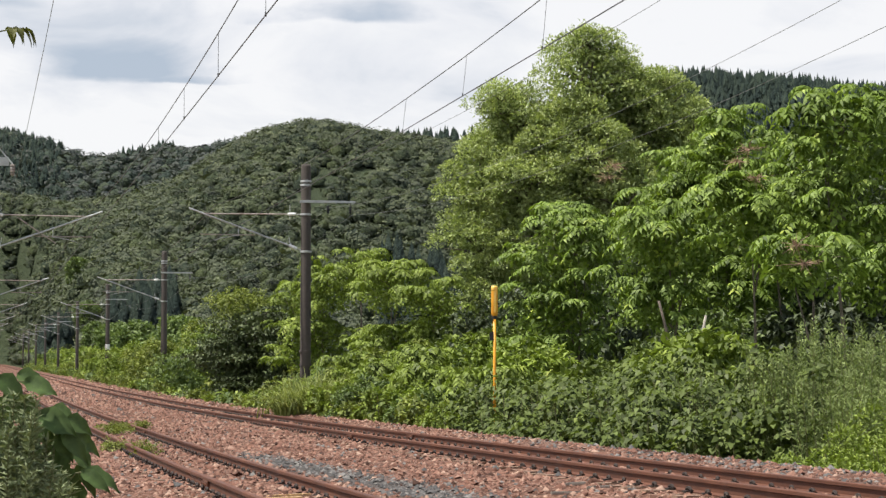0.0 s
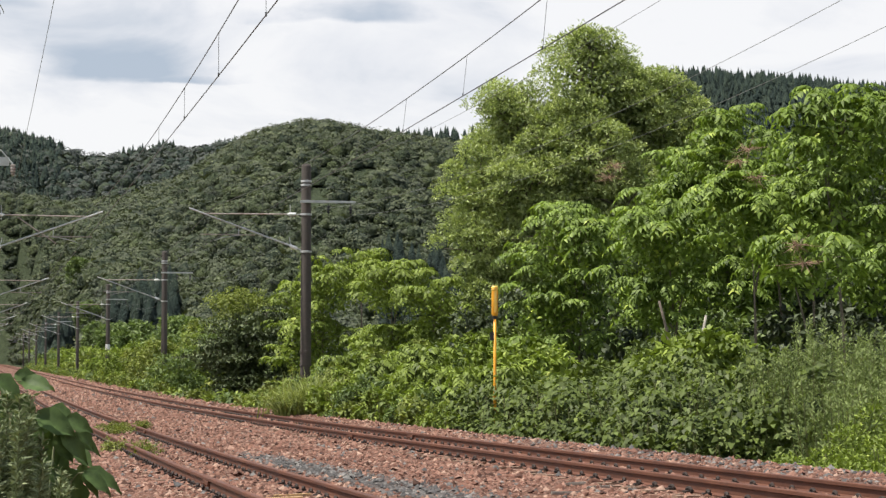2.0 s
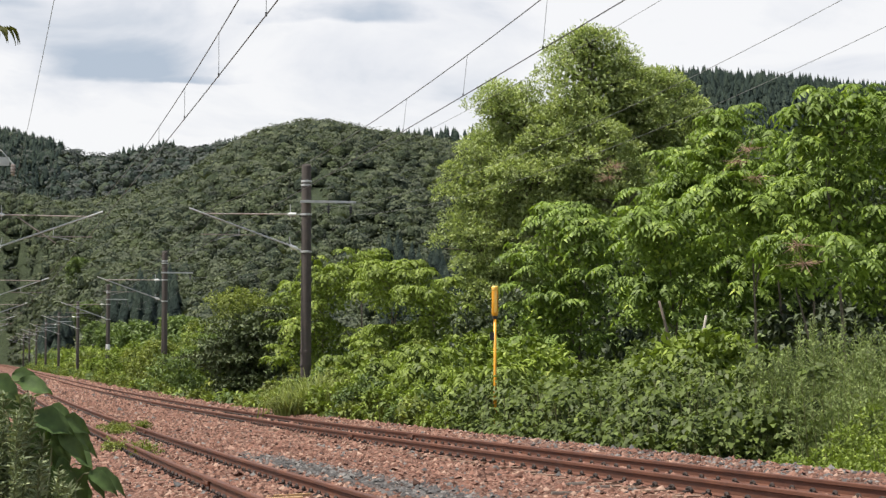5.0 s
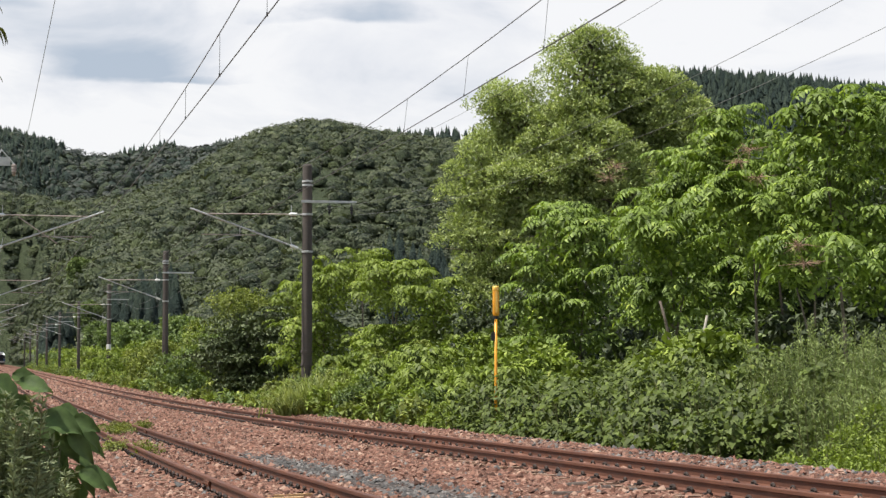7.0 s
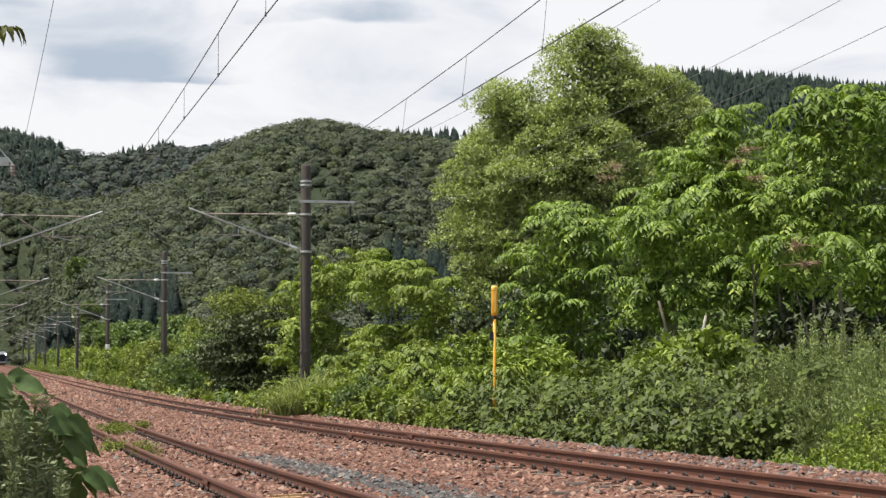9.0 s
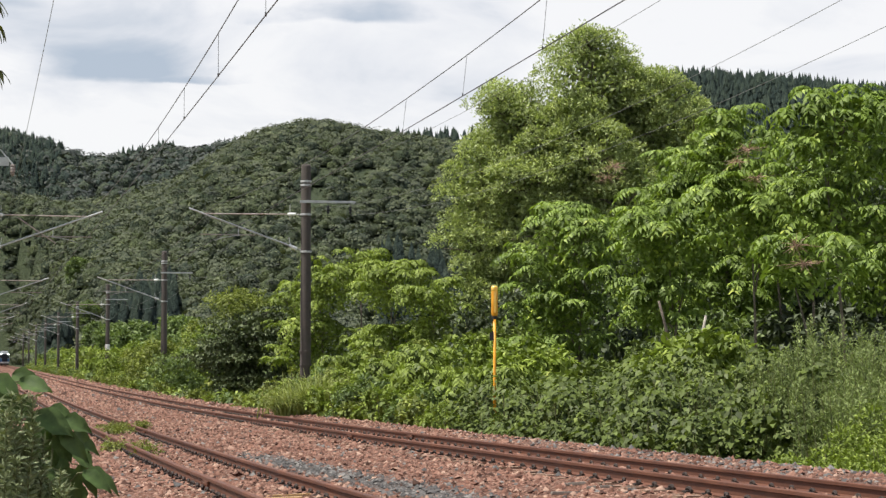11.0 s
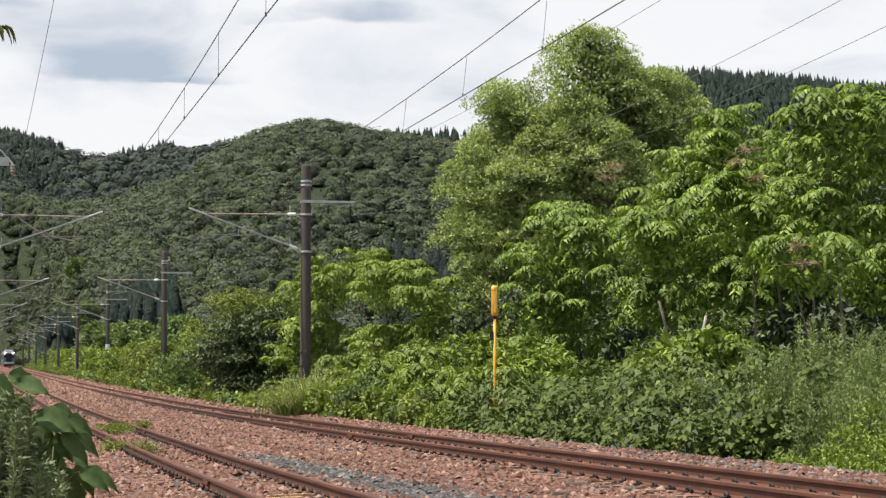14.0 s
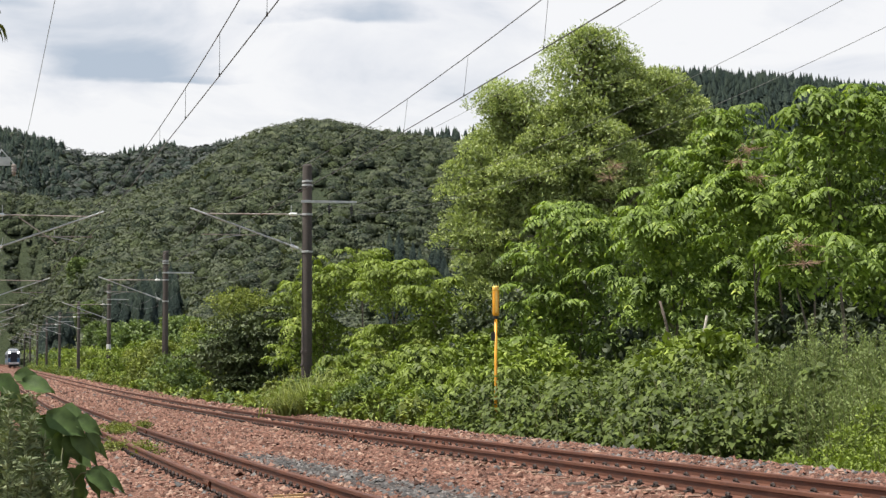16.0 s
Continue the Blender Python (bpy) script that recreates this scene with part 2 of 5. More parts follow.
def stone_material():
    m, t, b = material("ballast_stone", 0.92, 0, 0.2)
    geo = t.nodes.new("ShaderNodeNewGeometry")
    at = t.nodes.new("ShaderNodeAttribute")
    at.attribute_name = "greyness"
    stone = ramp(t, [(0.0, (0.045, 0.024, 0.018)), (0.4, (0.165, 0.083, 0.060)), (0.8, (0.26, 0.145, 0.108)), (0.98, (0.35, 0.24, 0.185))], geo.outputs["Random Per Island"])
    grey = ramp(t, [(0.0, (0.05, 0.05, 0.05)), (0.5, (0.105, 0.103, 0.102)), (1.0, (0.21, 0.20, 0.19))], geo.outputs["Random Per Island"])
    n = obj_noise(t, 45, 3)
    col = mix(t, at.outputs["Fac"], stone.outputs[0], grey.outputs[0])
    tone = ramp(t, [(0.3, (0.75, 0.74, 0.73)), (0.7, (1.2, 1.18, 1.15))], n)
    t.links.new(mix(t, 1.0, col, tone.outputs[0], "MULTIPLY"), b.inputs["Base Color"])
    bump(t, b, n, 0.4, 0.01)
    return m


def canopy_material(name, dark, mid, light, grain):
    """Distant tree crowns: a colour for each crown, leafy mottling and rough relief."""
    m, t, b = material(name, 0.85, 0, 0.15)
    geo = t.nodes.new("ShaderNodeNewGeometry")
    n1, n2, n3 = obj_noise(t, grain, 5.0, 0.7), obj_noise(t, grain * 0.35, 3.0), obj_noise(t, 0.012, 3.0)
    f = calc(t, "ADD", calc(t, "MULTIPLY", geo.outputs["Random Per Island"], 0.4), calc(t, "ADD", calc(t, "MULTIPLY", calc(t, "SUBTRACT", n1, 0.22), 0.85), calc(t, "MULTIPLY", n3, 0.3)))
    r = ramp(t, [(0.3, dark), (0.58, mid), (0.85, light)], f)
    t.links.new(r.outputs[0], b.inputs["Base Color"])
    bump(t, b, calc(t, "ADD", n1, calc(t, "MULTIPLY", n2, 0.8)), 1.0, 2.6)
    return m


# Broadleaf crowns, near and far, carry the same haze in a greyed colour.
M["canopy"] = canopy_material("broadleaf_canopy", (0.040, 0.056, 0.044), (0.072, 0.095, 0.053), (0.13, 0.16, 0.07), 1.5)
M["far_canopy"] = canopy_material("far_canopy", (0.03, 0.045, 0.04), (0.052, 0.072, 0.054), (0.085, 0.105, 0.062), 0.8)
M["cedar"] = canopy_material("cedar_canopy", (0.020, 0.034, 0.031), (0.036, 0.055, 0.045), (0.06, 0.083, 0.058), 1.1)
M["ballast"] = ballast_material()
M["stone"] = stone_material()
M["soil"] = surface("grassy_soil", (0.05, 0.075, 0.025), (0.10, 0.13, 0.045), 0.6, 9, 0.95, 0, 0.6, 0.05, 0.1)


# ---- mesh tools ----
rng = np.random.default_rng(7)


def mesh(name, verts, faces, mat, smooth=False):
    me = bpy.data.meshes.new(name)
    me.from_pydata([tuple(v) for v in verts], [], [tuple(f) for f in faces])
    me.materials.append(mat)
    if smooth:
        me.polygons.foreach_set("use_smooth", [True] * len(me.polygons))
    me.update()
    return me


def grid_mesh(name, verts, size, mat, smooth=False, attr=None):
    """Many alike polygons of `size` corners, all corners given in order (n, size, 3)."""
    n = len(verts)
    me = bpy.data.meshes.new(name)
    me.vertices.add(n * size)
    me.vertices.foreach_set("co", np.asarray(verts, dtype=np.float32).reshape(-1))
    me.loops.add(n * size)
    me.loops.foreach_set("vertex_index", np.arange(n * size, dtype=np.int32))
    me.polygons.add(n)
    me.polygons.foreach_set("loop_start", np.arange(n, dtype=np.int32) * size)
    me.polygons.foreach_set("loop_total", np.full(n, size, dtype=np.int32))
    me.materials.append(mat)
    me.update(calc_edges=True)
    return me


def shared_mesh(name, verts, faces, mat, attr=None):
    """Copies of one small shape: verts (n, k, 3), faces (m, 3) on the k corners."""
    n, k, _ = verts.shape
    faces = np.asarray(faces)
    allf = (faces[None] + (np.arange(n) * k)[:, None, None]).reshape(-1, faces.shape[1])
    c = faces.shape[1]
    me = bpy.data.meshes.new(name)
    me.vertices.add(n * k)
    me.vertices.foreach_set("co", verts.astype(np.float32).reshape(-1))
    me.loops.add(len(allf) * c)
    me.loops.foreach_set("vertex_index", allf.astype(np.int32).reshape(-1))
    me.polygons.add(len(allf))
    me.polygons.foreach_set("loop_start", np.arange(len(allf), dtype=np.int32) * c)
    me.polygons.foreach_set("loop_total", np.full(len(allf), c, dtype=np.int32))
    me.materials.append(mat)
    if attr is not None:
        at = me.attributes.new("greyness", "FLOAT", "POINT")
        at.data.foreach_set("value", np.repeat(attr, k).astype(np.float32))
    me.update(calc_edges=True)
    return me


def part(name, me, parent, label="", m=None):
    ob = new(name, me)
    ob.parent = parent
    if m is not None:
        ob.matrix_basis = m
    return tagged(ob, label)


def thing(name, label, category, m=None, group="", kind=""):
    ob = new(name)
    ob.empty_display_size = 0.2
    if m is not None:
        ob.matrix_basis = m
    return tagged(ob, label, category, group, kind)


def unit(v):
    return v / np.maximum(np.linalg.norm(v, axis=-1, keepdims=True), 1e-9)


def tube(points, radii, sides=8, cap=True):
    pts = [Vector(p) for p in points]
    if isinstance(radii, (int, float)):
        radii = [radii] * len(pts)
    verts, faces = [], []
    side = None
    for i, p in enumerate(pts):
        d = (pts[min(i + 1, len(pts) - 1)] - pts[max(i - 1, 0)]).normalized()
        ref = Vector((0, 0, 1)) if abs(d.z) < 0.9 else Vector((1, 0, 0))
        u = d.cross(ref).normalized() if side is None else (side - d * side.dot(d)).normalized()
        side = u
        v = d.cross(u)
        for k in range(sides):
            a = 2 * math.pi * k / sides
            verts.append(p + (u * math.cos(a) + v * math.sin(a)) * radii[i])
    for i in range(len(pts) - 1):
        for k in range(sides):
            j = (k + 1) % sides
            faces.append((i * sides + k, i * sides + j, (i + 1) * sides + j, (i + 1) * sides + k))
    if cap:
        faces.append(tuple(range(sides))[::-1])
        faces.append(tuple(range((len(pts) - 1) * sides, len(pts) * sides)))
    return verts, faces


def merged(pieces):
    verts, faces = [], []
    for v, f in pieces:
        o = len(verts)
        verts += list(v)
        faces += [tuple(i + o for i in q) for q in f]
    return verts, faces


def block(cx, cy, cz, sx, sy, sz, bev=0.01):
    bm = bmesh.new()
    bmesh.ops.create_cube(bm, size=1.0)
    for v in bm.verts:
        v.co = Vector((cx + v.co.x * sx, cy + v.co.y * sy, cz + v.co.z * sz))
    if bev:
        bmesh.ops.bevel(bm, geom=bm.edges[:], offset=bev, segments=2, affect="EDGES")
    bm.verts.index_update()
    out = [v.co.copy() for v in bm.verts], [tuple(v.index for v in f.verts) for f in bm.faces]
    bm.free()
    return out


def lathe(profile, sides=14):
    """(radius, z) pairs turned about the z axis."""
    verts, faces = [], []
    for r, z in profile:
        for k in range(sides):
            a = 2 * math.pi * k / sides
            verts.append((r * math.cos(a), r * math.sin(a), z))
    for i in range(len(profile) - 1):
        for k in range(sides):
            j = (k + 1) % sides
            faces.append((i * sides + k, i * sides + j, (i + 1) * sides + j, (i + 1) * sides + k))
    faces.append(tuple(range(sides))[::-1])
    faces.append(tuple(range((len(profile) - 1) * sides, len(profile) * sides)))
    return verts, faces


# ---- the line of the railway ----
RUN = -0.217                       # metres to the left for each metre away
FAR_A, NEAR_A = 8.1, 3.39          # where the two tracks cross the camera's own line
DIR = np.array([RUN, 1.0]) / math.hypot(RUN, 1.0)
SIDE = np.array([DIR[1], -DIR[0]])
LEVEL_Y = [-60, 0, 20, 36, 50, 66, 84, 105, 130, 160, 190, 220, 255, 340, 420, 540, 700, 1000]
LEVEL_Z = [0.3, 0.02, -0.13, -0.26, -0.34, -0.41, -0.46, -0.46, -0.42, -0.36, -0.25, -0.14, 0.02, 0.36, 0.7, 1.1, 1.7, 3.2]
_yy = np.arange(-80, 1100, 1.0)
_zz = np.convolve(np.pad(np.interp(_yy, LEVEL_Y, LEVEL_Z), 12, mode="edge"), np.hanning(25) / np.hanning(25).sum(), "valid")


def level(y):
    """Height of the far track's rail heads."""
    return np.interp(y, _yy, _zz)


def dip(y):
    """How much lower the near track lies."""
    return np.interp(y, [30, 110, 200], [-0.14, 0.0, 0.0])


def along(y, off, a=FAR_A):
    """Plan point at depth y, off metres to the far side of a track's centre."""
    return np.array([a + RUN * y + off / DIR[1], y])


def bend(y):
    """The line curves away to the left in the far distance."""
    return np.maximum(0, y - 700) ** 2 / 3000


def tilt_x(y, off, a=FAR_A):
    return a + RUN * y - bend(y) + off / DIR[1]


def offset(x, y):
    """Metres beyond the far track's centre line."""
    return (x - FAR_A - RUN * y + bend(np.asarray(y, float))) * DIR[1]


# ---- ground ----
RIDGE_X = [-700, -300, 0, 120, 230, 330, 400, 450, 530, 580, 650, 760, 850, 1000, 1568, 1900, 2400]
RIDGE_H = [75, 76, 75, 70, 73, 82, 92, 98, 102, 102, 99, 96, 94, 91, 88, 85, 80]
BACK_X = [-700, -300, 0, 70, 160, 230, 290, 340, 410, 470, 600, 700, 850, 950, 1100, 1195, 1240, 1400, 1568, 1900, 2400]
BACK_H = [200, 197, 186, 178, 166, 169, 174, 172, 176, 176, 176, 181, 184, 196, 221, 227, 228, 223, 215, 208, 200]


def smooth(v):
    v = np.clip(v, 0, 1)
    return v * v * (3 - 2 * v)


def hills(x, y):
    """Height of the wooded hills over the valley floor."""
    u = 784 + 3800 * x / np.maximum(y, 60)
    h1 = np.interp(u, RIDGE_X, RIDGE_H) - 6
    h2 = np.interp(u, BACK_X, BACK_H) - 9
    fold = np.sin(x * 0.028 + y * 0.004) * 5 + np.sin(x * 0.011 - y * 0.017 + 1.3) * 5
    a = smooth((y - 420) / 480)
    near = a * h1 + fold * a * (1 - smooth((y - 760) / 120))
    b = smooth((y - 1050) / 650)
    clear = smooth((np.abs(offset(x, y)) - 6) / np.interp(y, [420, 700, 900], [28, 22, 12]))
    near = near * np.maximum(clear, smooth((y - 770) / 110))
    return near * (1 - b) + np.maximum(h2, 0) * b + np.maximum(h2 * 0.25, 0) * 0 - 30 * smooth((y - 2000) / 1500)


def bank(off):
    """Cross section outside the far track's ballast: the plain beyond it."""
    return np.interp(off, [-60, -16, -9.5, -7.6, 2.2, 3.2, 6, 10, 20, 60], [-0.9, -0.75, -0.75, -0.75, -0.75, -0.72, -0.5, -0.35, -0.1, 0.0])


def ground_height(x, y):
    off = offset(x, y)
    return level(np.clip(y, -60, 1000)) * (1 - smooth((y - 700) / 300)) + bank(off) + hills(x, y)


def support(x, y):
    """The ground or, where it lies higher, the ballast."""
    off = offset(x, y)
    return np.where((off < 3.0) & (off > -8), np.maximum(ground_height(x, y), ballast_height(y, off)), ground_height(x, y))


def make_ground():
    ys = np.concatenate([[-4500, -1500, -400, -120, -60, -30], np.arange(-15, 140, 2.0), np.geomspace(141, 420, 50), np.arange(430, 1000, 10), np.geomspace(1010, 4600, 60)])
    us = np.concatenate([[-1.0, -0.6, -0.4, -0.3], np.linspace(-0.26, 0.26, 120), [0.3, 0.4, 0.6, 1.0]])
    verts, faces = [], []
    for y in ys:
        w = max(abs(y), 60)
        for u in us:
            verts.append((u * w * (3 if y < -100 else 1), y, 0))
    v = np.array(verts)
    v[:, 2] = ground_height(v[:, 0], v[:, 1])
    n = len(us)
    for i in range(len(ys) - 1):
        for j in range(n - 1):
            faces.append((i * n + j, i * n + j + 1, (i + 1) * n + j + 1, (i + 1) * n + j))
    me = mesh("ground", v, faces, M["soil"], True)
    me.materials.append(M["canopy"])
    for p in me.polygons:
        if p.center.y > 420:
            p.material_index = 1
    tagged(new("ground", me), "overgrown valley floor rising into wooded hills", "ground", kind="structure")


make_ground()


def ballast_height(y, off):
    """Top of the stone bed at off metres from the far track's centre."""
    mid = (NEAR_A - FAR_A) * DIR[1]
    d = dip(y)
    z = np.interp(off, [mid - 3.4, mid - 2.3, mid - 1.0, mid - 0.75, mid - 0.4, mid + 0.4, mid + 0.75, mid + 1.2, -1.7, -0.75, -0.4, 0.4, 0.75, 1.1, 1.7, 2.2, 3.0],
                  [-0.62, -0.30, -0.17, -0.16, -0.15, -0.15, -0.16, -0.2, -0.22, -0.165, -0.15, -0.15, -0.165, -0.10, -0.03, -0.06, -0.70])
    blend = smooth((-off - 1.0) / 2.2)
    return level(y) + z + d * blend


def make_ballast():
    mid = (NEAR_A - FAR_A) * DIR[1]
    ys = np.concatenate([np.arange(-60, 14, 1.0), np.arange(14, 60, 0.16), np.arange(60, 140, 0.6), np.geomspace(141, 900, 90)])
    offs = np.concatenate([np.linspace(mid - 3.4, 3.0, 94)])
    Y, O = np.meshgrid(ys, offs, indexing="ij")
    rough = rng.normal(0, 0.012, Y.shape)
    for i in range(2):
        rough[1:-1] = (rough[:-2] + rough[1:-1] * 2 + rough[2:]) / 3.2
    Z = ballast_height(Y, O) + rough
    X = tilt_x(Y, O)
    v = np.stack([X, Y, Z], -1).reshape(-1, 3)
    n = len(offs)
    i, j = np.meshgrid(np.arange(len(ys) - 1), np.arange(n - 1), indexing="ij")
    q = np.stack([i * n + j, i * n + j + 1, (i + 1) * n + j + 1, (i + 1) * n + j], -1).reshape(-1, 4)
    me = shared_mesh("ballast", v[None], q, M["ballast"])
    at = me.attributes.new("greyness", "FLOAT", "POINT")
    at.data.foreach_set("value", greyness(Y, O).astype(np.float32).reshape(-1))
    me.polygons.foreach_set("use_smooth", np.ones(len(q), dtype=bool))
    tagged(new("ballast_bed", me), "reddish brown crushed stone ballast under both tracks", "ballast", kind="structure")


def greyness(y, off):
    """Fresh grey stones between the tracks and on the far shoulder."""
    strip = np.exp(-((off + 2.62 + (y - 25) * 0.028) / 0.5) ** 2) * smooth((y - 10) / 8) * (1 - smooth((y - 35) / 9)) * 0.8
    shoulder = smooth((off - 1.0) / 0.3) * (1 - smooth((y - 34) / 12)) * 0.3
    return np.clip(np.maximum(strip * 0.95, shoulder), 0, 1)


make_ballast()


def ballast_stones():
    """Loose angular stones lying on the bed where the camera is nearest."""
    mid = (NEAR_A - FAR_A) * DIR[1]
    n = 70000
    y = 14 + 220 * rng.random(n) ** 2.7
    off = rng.uniform(mid - 3.0, 2.6, n)
    keep = np.ones(n, bool)
    for c in (mid, 0.0):
        for r in (-0.567, 0.567):
            keep &= np.abs(off - c - r) > 0.11
    y, off = y[keep], off[keep]
    n = len(y)
    size = rng.lognormal(math.log(0.0235), 0.33, n) * np.interp(y, [14, 50, 110, 234], [1.0, 1.1, 1.6, 3.0])
    base = np.array([(1, 0, 0), (0, 1, 0), (-1, 0, 0), (0, -1, 0), (0.2, 0.1, 1.35)], float)
    v = base[None] * rng.uniform(0.6, 1.25, (n, 5, 3))
    a = rng.uniform(0, 2 * math.pi, n)
    t = rng.normal(0, 0.5, n)
    ca, sa, ct, st = np.cos(a), np.sin(a), np.cos(t), np.sin(t)
    y1 = v[:, :, 1] * ct[:, None] - v[:, :, 2] * st[:, None]
    z1 = v[:, :, 1] * st[:, None] + v[:, :, 2] * ct[:, None]
    x2 = v[:, :, 0] * ca[:, None] - y1 * sa[:, None]
    y2 = v[:, :, 0] * sa[:, None] + y1 * ca[:, None]
    p = np.stack([x2 * 1.25, y2, z1 * 0.8], -1) * size[:, None, None]
    p += np.stack([tilt_x(y, off), y, ballast_height(y, off) + size * 0.3], -1)[:, None]
    f = [(0, 1, 4), (1, 2, 4), (2, 3, 4), (3, 0, 4)]
    g = (greyness(y, off) * 1.15 + rng.normal(0, 0.28, n) > 0.45).astype(float)
    me = shared_mesh("ballast_stones", p, f, M["stone"], g)
    tagged(new("ballast_stones", me), "loose angular ballast stones, rust brown with grey patches", "stones", kind="stuff")


ballast_stones()


# ---- tracks ----
RAIL = [(-0.0625, -0.153), (0.0625, -0.153), (0.0625, -0.142), (0.012, -0.124), (0.0085, -0.05), (0.0325, -0.038), (0.0325, -0.008), (0.026, 0.0),
        (-0.026, 0.0), (-0.0325, -0.008), (-0.0325, -0.038), (-0.0085, -0.05), (-0.012, -0.124), (-0.0625, -0.142)]


def rail_mesh(a, off, y0, y1, step):
    ys = np.arange(y0, y1 + 0.01, step)
    verts, faces = [], []
    k = len(RAIL)
    for y in ys:
        x = tilt_x(y, off, a)
        z = level(y) + (dip(y) if a == NEAR_A else 0)
        for s, h in RAIL:
            verts.append((x + s * SIDE[0], y + s * SIDE[1], z + h))
    for i in range(len(ys) - 1):
        for j in range(k):
            m = (j + 1) % k
            faces.append((i * k + j, i * k + m, (i + 1) * k + m, (i + 1) * k + j))
    faces.append(tuple(range(k))[::-1])
    faces.append(tuple(range((len(ys) - 1) * k, len(ys) * k)))
    me = mesh("rail", verts, faces, M["rail"])
    me.materials.append(M["railhead"])
    for p in me.polygons:
        if p.normal.z > 0.8 and p.center.z > level(p.center.y) - 0.16 + (dip(p.center.y) if a == NEAR_A else 0) + 0.1:
            p.material_index = 1
    return me


def clip_mesh():
    """A dark sprung rail clip with its shoulder and bolt."""
    arc = [(0.0, -0.045, 0.0), (0.0, -0.05, 0.035), (0.0, -0.03, 0.062), (0.0, 0.0, 0.07), (0.0, 0.03, 0.062), (0.0, 0.05, 0.035), (0.0, 0.045, 0.0)]
    p = merged([block(0.01, 0, 0.0, 0.1, 0.1, 0.03, 0.006), tube([(p[0], p[1] * 1.1, p[2] * 0.62) for p in arc], 0.017, 5), tube([(-0.01, 0, 0.0), (-0.01, 0, 0.045)], 0.02, 5)])
    return mesh("rail_fastener", *p, M["clip"])


CLIP = clip_mesh()
SLEEPER_STEP = 0.58
SLEEPER = mesh("sleeper", *block(0, 0, -0.09, 2.0, 0.2, 0.18, 0.015), M["sleeper"])
JOINT = mesh("fishplate", *merged([block(0, 0, 0, 0.03, 0.56, 0.085, 0.008)] + [tube([(-0.035, y, 0), (0.02, y, 0)], 0.014, 6) for y in (-0.2, -0.07, 0.07, 0.2)]), M["rail"])


def make_track(a, label, joints):
    root = thing("railway_track", label, "railway track", group="railway tracks")
    yaw = math.atan2(SIDE[1], SIDE[0])
    for off in (-0.5665, 0.5665):
        part("rail", rail_mesh(a, off, -60, 120, 1.0), root, "rust brown steel rail with worn head")
        part("rail", rail_mesh(a, off, 120, 900, 6.0), root)
    far_clips, far_sleepers = [], []
    count = 0
    y = 17.5
    while y < 150:
        g = level(y) + (dip(y) if a == NEAR_A else 0)
        c = Matrix.Translation((tilt_x(y, 0, a), y, g)) @ Matrix.Rotation(yaw + random.gauss(0, 0.006), 4, "Z")
        if count < 74:
            part("sleeper", SLEEPER, root, m=c @ Matrix.Translation((random.gauss(0, 0.02), 0, -0.157 + random.gauss(0, 0.006))))
        for off in (-0.5665, 0.5665):
            for s in (-1, 1):
                m = c @ pose(off + s * 0.085, 0, -0.143, 0, random.gauss(0, 5), (0 if s > 0 else 180) + random.gauss(0, 6))
                if count < 74:
                    part("rail_fastener", CLIP, root, m=m)
                elif s < 0:
                    far_clips.append(m)
        count += 1
        y += SLEEPER_STEP * DIR[1]
    bv, tri = block(0, 0, 0.02, 0.09, 0.11, 0.06, 0)
    base = np.array(bv)
    vv = np.stack([base @ np.array(m.to_3x3()).T + np.array(m.translation) for m in far_clips])
    tagged(part("fastening", shared_mesh("fastening", vv, tri, M["clip"]), root), kind="stuff")
    for y, off in joints:
        g = level(y) + (dip(y) if a == NEAR_A else 0)
        m = Matrix.Translation((tilt_x(y, off, a), y, g - 0.085)) @ Matrix.Rotation(yaw, 4, "Z")
        part("fishplate", JOINT, root, "bolted rail joint plate", m @ pose(-0.03, 0, 0))
    return root


make_track(FAR_A, "rusty narrow-gauge track with dark clips on brown ballast", [(y + s * 0.1, o) for y in (43.0, 67.4, 91.8, 116.2) for o, s in ((-0.5665, 1), (0.5665, -1))])
make_track(NEAR_A, "rusty weed-grown parallel track half sunk in brown ballast", [(26.0, -0.5665), (50.4, 0.5665)])


